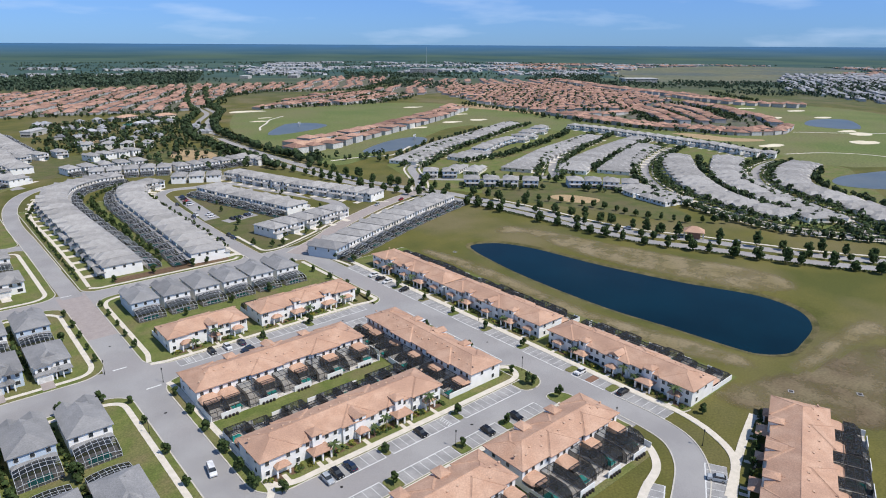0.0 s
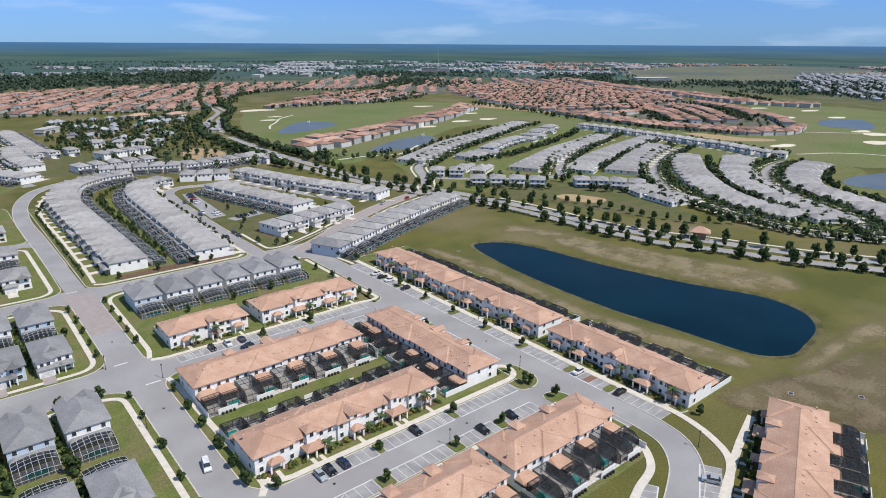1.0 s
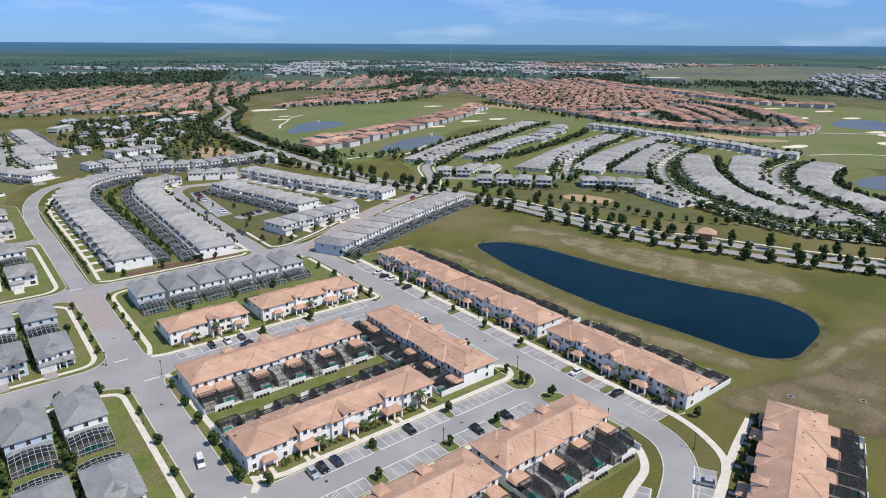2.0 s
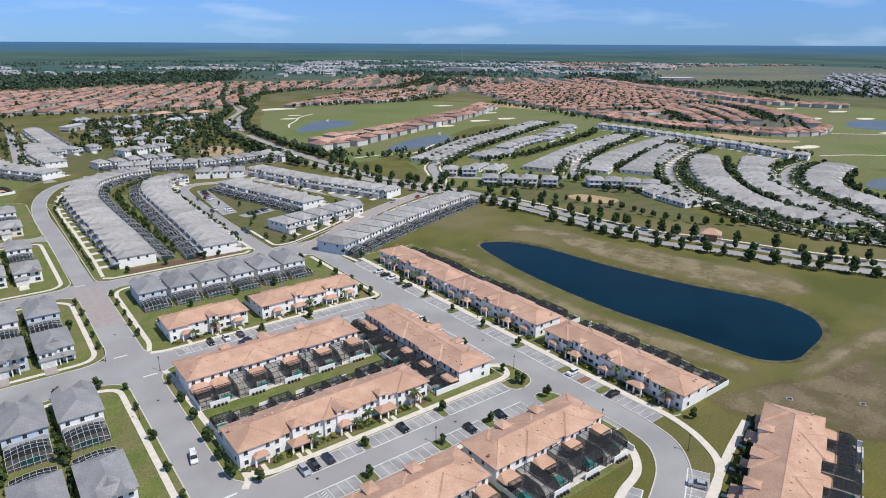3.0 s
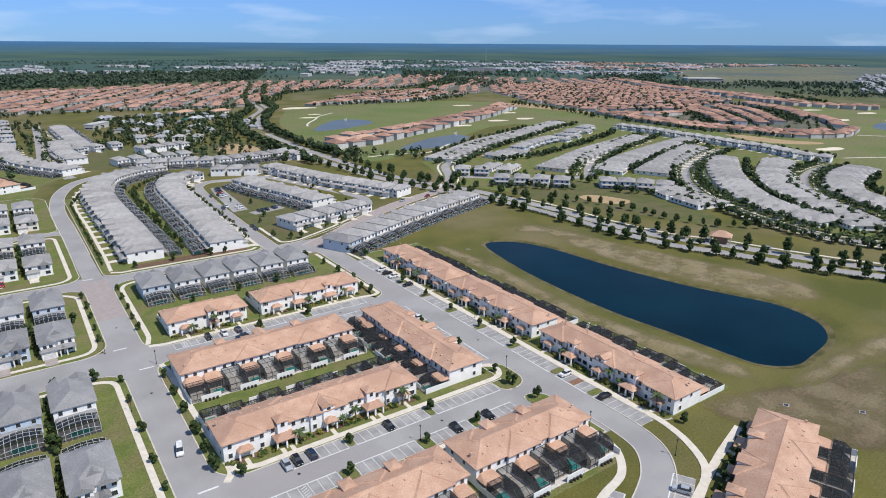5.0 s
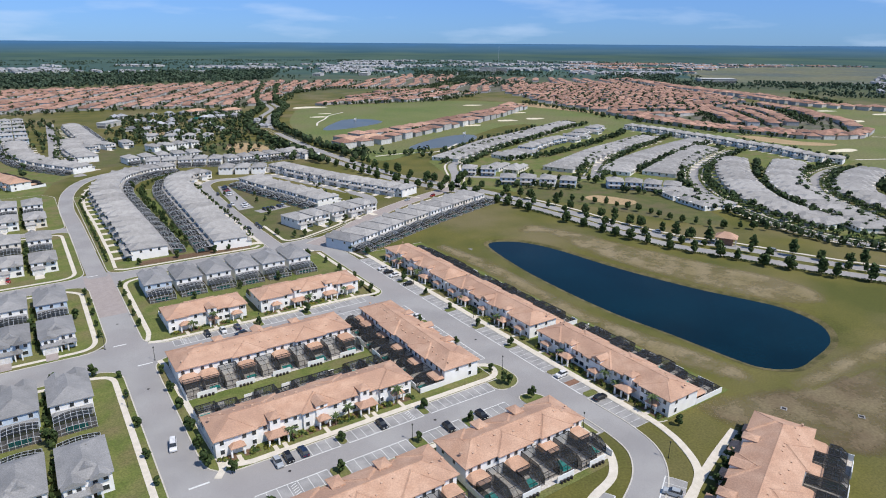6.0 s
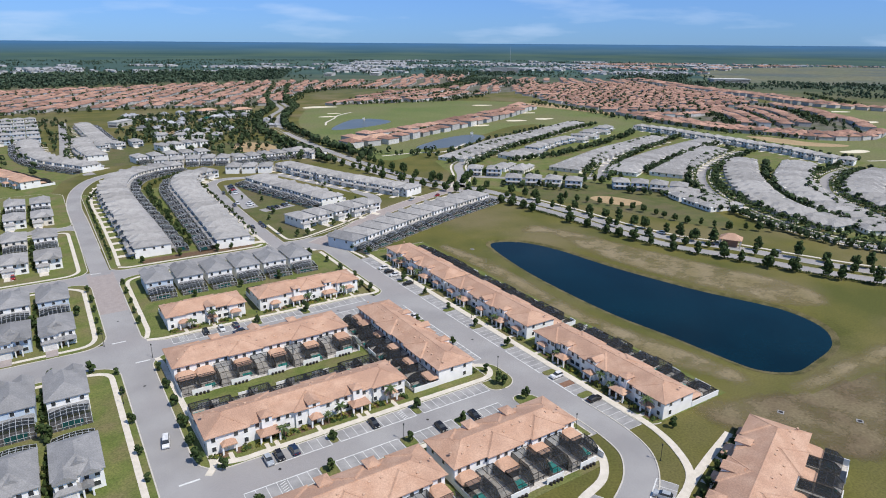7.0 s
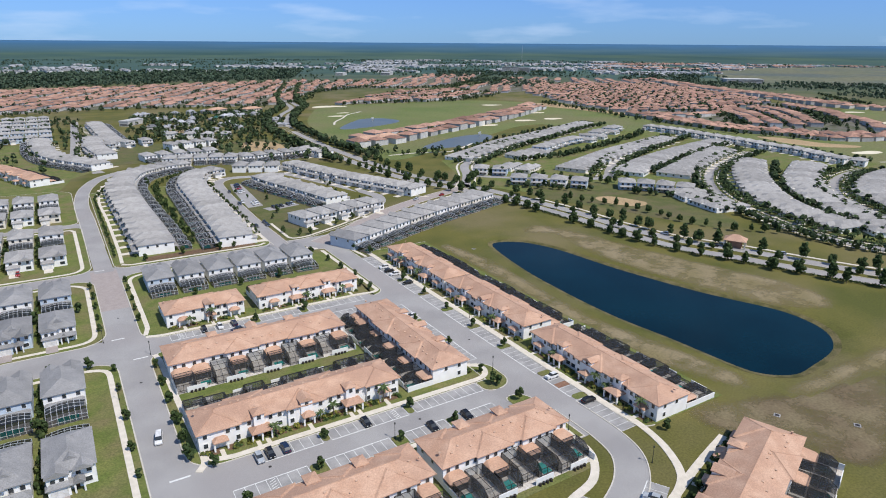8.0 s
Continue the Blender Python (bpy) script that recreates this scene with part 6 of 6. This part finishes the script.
grove("roadside_trees", "dark green trees lining the far boulevard", bsp, 65, (6, 11), leaves=40)
grove("estate_trees", "small dark trees between estate homes", sp, 61, (3.8, 7.2), leaves=20)
far_palms("estate_palms", "small palms along the estate streets", palms, 68)
sp = []
for k, poly in enumerate((TL, TMID, TR, TRL)):
    r = random.Random(70 + k)
    xs, ys = [q[0] for q in poly], [q[1] for q in poly]
    c = 0
    while c < (1300, 300, 1500, 220)[k]:
        q = (r.uniform(min(xs), max(xs)), r.uniform(min(ys), max(ys)))
        if inside(q, poly):
            sp.append(q)
            c += 1
for k, pts in enumerate(([(330, 1060), (440, 1130), (520, 1290), (760, 1470), (900, 1640)], [(800, 880), (780, 720), (758, 630), (754, 535), (752, 440), (780, 370)], [(835, 500), (875, 545), (930, 600)], [(850, 505), (890, 552), (940, 602)], [(870, 470), (930, 520), (1000, 600)], [(905, 462), (960, 515), (1040, 605)], [(930, 455), (1010, 490), (1075, 560)], [(940, 430), (1030, 500), (1100, 590)], [(318, 605), (420, 645), (604, 740), (740, 828)], [(296, 560), (320, 520), (372, 500)], [(-100, 1050), (120, 1100), (340, 1040)], [(1300, 560), (1420, 690), (1500, 760)], [(520, 1290), (640, 1400), (800, 1320), (1010, 1450), (1290, 1740)], [(850, 1100), (860, 1290), (1010, 1390), (1280, 1600)], [(470, 1020), (690, 1000), (850, 1080)])):
    sp += strew(pts, 4.5, 9, 80 + k)
for k, (poly, n_) in enumerate((([(90, 700), (130, 960), (300, 1010), (310, 840), (250, 720), (180, 690)], 800), ([(-80, 520), (60, 600), (66, 990), (-80, 990)], 240), ([(240, 520), (258, 700), (130, 700), (110, 600)], 150))):
    r = random.Random(90 + k)
    xs, ys = [q[0] for q in poly], [q[1] for q in poly]
    for _ in range(n_):
        q = (r.uniform(min(xs), max(xs)), r.uniform(min(ys), max(ys)))
        if inside(q, poly):
            sp.append(q)
grove("neighbourhood_trees", "dark green trees among far houses and fairways", sp, 62, (4.5, 8.5), leaves=14)
r = random.Random(99)
sp = []
WOOD = [(-500, 1650), (180, 1690), (420, 1760), (640, 1790), (900, 2400), (300, 2380), (-500, 2300)]
while len(sp) < 2600:
    q = (r.uniform(-500, 900), r.uniform(1650, 2400))
    if inside(q, WOOD):
        sp.append(q)
grove("woodland", "dense dark green woodland", sp, 63, (10, 16), HAZED_LEAF, leaves=14)
sp = [(x, y) for x, y, _ in polar(4200, 15, 8, 100, 1750, 4100, -0.05) if not inside((x, y), TL)]
sp += [(x, y) for x, y, _ in polar(2200, 16, 12, 58, 1450, 2500, 0.1) if not any(inside((x, y), q) for q in (TL, TR, TR2))]
sp = [q for q in sp if not inside(q, FAR_FIELD)]
grove("far_woodland", "dark tree belts among the far town", sp, 64, (7, 12), HAZED_LEAF, leaves=10)

hs = strew([(283, 352), (291, 310), (296, 266), (298, 222), (303, 182), (315, 154), (325, 130), (340, 98), (366, 56)], 0.5, 0.5, 77)
grove("hedge", "low dark clipped hedge along the boulevard", hs, 66, (1.1, 1.7), LEAF, leaves=12)
# ---- gatehouse on the boulevard ----
gh = thing("gatehouse", "small brown gatehouse with terracotta hipped roof on the median", "gatehouse")
g = Geo()
g.box(-4, 4, -3, 3, 0, 3.6)
part("wall", g, material("brown_stucco", (0.32, 0.19, 0.13), (0.28, 0.17, 0.12), 0.5, 0.9), gh)
g = Geo()
g.hip(-6.5, 6.5, -5, 5, 3.65, 2.4)
part("roof", g, TILE, gh)
for x, y in ((-5.8, -4.3), (5.8, -4.3), (5.8, 4.3), (-5.8, 4.3)):
    g = Geo()
    g.box(x - 0.3, x + 0.3, y - 0.3, y + 0.3, 0, 3.44)
    part("column", g, STUCCO_CREAM, gh)
gh.matrix_basis = pose(337, 170, 0, 0, 0, -62)
gh.scale = (0.88, 0.88, 1.15)


# ---- cars ----
def car(mat, label, kind="suv"):
    e = thing("car", label, "car", "parked cars")
    L, W = (4.7, 0.93) if kind != "van" else (5.3, 0.98)
    prof = {"suv": [(-2.3, 0.35), (-2.35, 0.75), (-2.25, 1.05), (-1.1, 1.12), (1.9, 1.15), (2.3, 1.0), (2.35, 0.6), (2.3, 0.35)],
            "van": [(-2.6, 0.35), (-2.65, 0.8), (-2.4, 1.15), (-1.7, 1.25), (2.4, 1.3), (2.62, 1.2), (2.65, 0.6), (2.6, 0.35)]}[kind]
    cab = {"suv": [(-1.15, 1.1), (-0.35, 1.66), (1.6, 1.68), (2.15, 1.12)], "van": [(-1.75, 1.22), (-1.0, 1.95), (2.4, 1.97), (2.6, 1.28)]}[kind]
    b, gl, rf = Geo(), Geo(), Geo()

    def loft(g, pr, w0, w1):
        n = len(pr)
        k = len(g.v)
        zs = [p[1] for p in pr]
        for sgn in (-1, 1):
            for x, z in pr:
                q = (z - min(zs)) / (max(zs) - min(zs))
                g.v.append((x, sgn * (w0 + (w1 - w0) * q), z))
        g.f += [(k + i, k + (i + 1) % n, k + n + (i + 1) % n, k + n + i) for i in range(n)]
        g.f += [tuple(k + n - 1 - i for i in range(n)), tuple(k + n + i for i in range(n))]

    loft(b, prof, W, W * 0.94)
    loft(gl, cab, W * 0.9, W * 0.74)
    (xa, za), (xb, zb) = cab[1], cab[2]
    rf.box(xa + 0.05, xb - 0.02, -W * 0.73, W * 0.73, za - 0.01, zb + 0.05)
    part("body", b, mat, e)
    part("glazing", gl, GLASS, e, "dark tinted glass")
    part("roof_panel", rf, mat, e)
    for x in (-1.45, 1.45):
        for s in (-1, 1):
            t, rm = Geo(), Geo()
            t.tube((x, s * (W - 0.2), 0.34), (x, s * (W + 0.02), 0.34), 0.34, 0.34, 12)
            rm.tube((x, s * (W - 0.05), 0.34), (x, s * (W + 0.035), 0.34), 0.2, 0.2, 10)
            w = part("wheel", t, RUBBER, e)
            part("rim", rm, RIM, w)
    for s in (-1, 1):
        for x, m in ((prof[1][0] + 0.04, TRIM), (prof[-2][0] - 0.04, CAR_PAINT[4])):
            h = Geo()
            h.box(x - 0.06, x + 0.06, s * W * 0.55 - 0.2, s * W * 0.55 + 0.2, 0.68, 0.84)
            part("headlight" if m is TRIM else "tail_light", h, m, e)
    return e


CARS = [car(CAR_PAINT[0], "black parked car on asphalt"), car(CAR_PAINT[1], "dark blue parked car on asphalt"), car(CAR_PAINT[2], "white parked car on asphalt"), car(CAR_PAINT[3], "silver parked car on asphalt"), car(CAR_PAINT[2], "white van on the street", "van"), car(CAR_PAINT[4], "red parked car on asphalt")]
SPOTS = []
SPOTS += [(0, 95.6, 120.2, 90), (1, 72.2, 120.4, -90), (0, 68.0, 120.2, 90), (3, 65.0, 119.8, 90), (0, 110.8, 108.6, 90), (0, 122.3, 108.5, 90), (4, 44.0, 142, 80), (2, 158.6, 113, 0)]
SPOTS += [(0, 158.6, 96.2, 180), (3, 140.8, 56.1, -60), (1, 80, 194.6 + 6, 8), (0, 69.5, 207.2, 90), (2, 75.2, 207, 90), (1, 80.6, 207.2, -90), (2, 158.6, 235, 0), (0, 158.4, 229.2, 180)]
SPOTS += [(2, 158.6, 224, 0), (0, 158.5, 215 - 4, 0), (2, 142.3, 178, 0), (2, 323, 205, -75), (0, 328, 176, -60), (3, 346, 149, -60), (0, 134.5, 435, 85), (1, 131.5, 396, 90)]
SPOTS += [(2, 134.5, 400, 90), (0, 126, 337, 90), (0, 154, 377, 100), (0, 148.5, 376, 100), (1, 159, 379, 100), (0, 151.2, 376.4, 100), (3, 162, 380, 100), (5, 262, 351, 25), (3, 240, 349, 25)]
SPOTS += [(1, 144.6, 456, 20), (0, 143.6, 449, 20), (5, 142.8, 442, 20), (3, 142.2, 436, 20), (2, 141.6, 430, 20), (2, 141.2, 396, 20), (2, 140.6, 390, 20), (0, 132.6, 343, 92), (1, 132.4, 336.5, 92), (5, 8.6, 311.5, 90)]
for k, x, y, turn in SPOTS:
    m = pose(x, y, 0.14 if 138 < x < 150 and y > 384 else 0.06, 0, 0, turn)
    c = CARS[k]
    if id(c) in used:
        copy_thing(c, m)
    else:
        used.add(id(c))
        c.matrix_basis = m


# ---- street lamps and signs ----
def street_lamp():
    e = thing("street_lamp", "dark green metal street lamp with a lantern head", "street lamp", "street lamps")
    g = Geo()
    g.tube((0, 0, 0), (0, 0, 4.6), 0.09, 0.06, 8)
    part("pole", g, LAMP_METAL, e)
    g = Geo()
    g.tube((0, 0, 0), (0, 0, 0.5), 0.2, 0.13, 8)
    part("base", g, LAMP_METAL, e)
    g = Geo()
    g.tube((0, 0, 4.55), (0, 0, 5.0), 0.15, 0.24, 8)
    g.tube((0, 0, 5.0), (0, 0, 5.25), 0.27, 0.05, 8)
    part("lantern", g, LAMP_METAL, e)
    return e


LAMP = street_lamp()
LAMP.matrix_basis = pose(99.4, 109.6, 0.1)
for x, y in ((151.8, 65.8), (161.8, 166), (161.8, 212), (49.4, 197), (145, 127), (88.5, 205.4), (36.2, 214.9), (139, 240), (37, 170), (143, 88)):
    copy_thing(LAMP, pose(x, y, 0.1))


# ---- storm drains and manholes ----
def storm_drain():
    e = thing("storm_drain", "pale square concrete storm drain inlet in the grass", "storm drain", "storm drains")
    rim = Geo()
    for x0, x1, y0, y1 in ((-0.9, 0.9, -0.9, -0.6), (-0.9, 0.9, 0.6, 0.9), (-0.9, -0.6, -0.6, 0.6), (0.6, 0.9, -0.6, 0.6)):
        rim.box(x0, x1, y0, y1, -0.3, 0.14)
    part("rim", rim, STALL, e)
    grate = Geo()
    grate.box(-0.6, 0.6, -0.6, 0.6, -0.3, 0.06)
    part("grate", grate, CAGE_DARK, e, "dark metal grate")
    return e


DRAIN = storm_drain()
DRAIN.matrix_basis = pose(201, 62, ground_height(201, 62), 0, 0, 25)
for x, y, a in ((216, 47, 30), (213, 238, 10)):
    copy_thing(DRAIN, pose(x, y, ground_height(x, y), 0, 0, a))


def manhole():
    e = thing("manhole_cover", "dark round iron manhole cover in the asphalt", "manhole cover", "manhole covers")
    g = Geo()
    g.tube((0, 0, 0), (0, 0, 0.02), 0.42, 0.42, 14)
    part("cover", g, CAGE_DARK, e)
    return e


HOLE = manhole()
HOLE.matrix_basis = pose(66.5, 115.5, 0.03)
for x, y in ((43, 236), (44, 178), (151, 150), (110, 114.5), (120, 201)):
    copy_thing(HOLE, pose(x, y, 0.05 if y == 236 else 0.03))
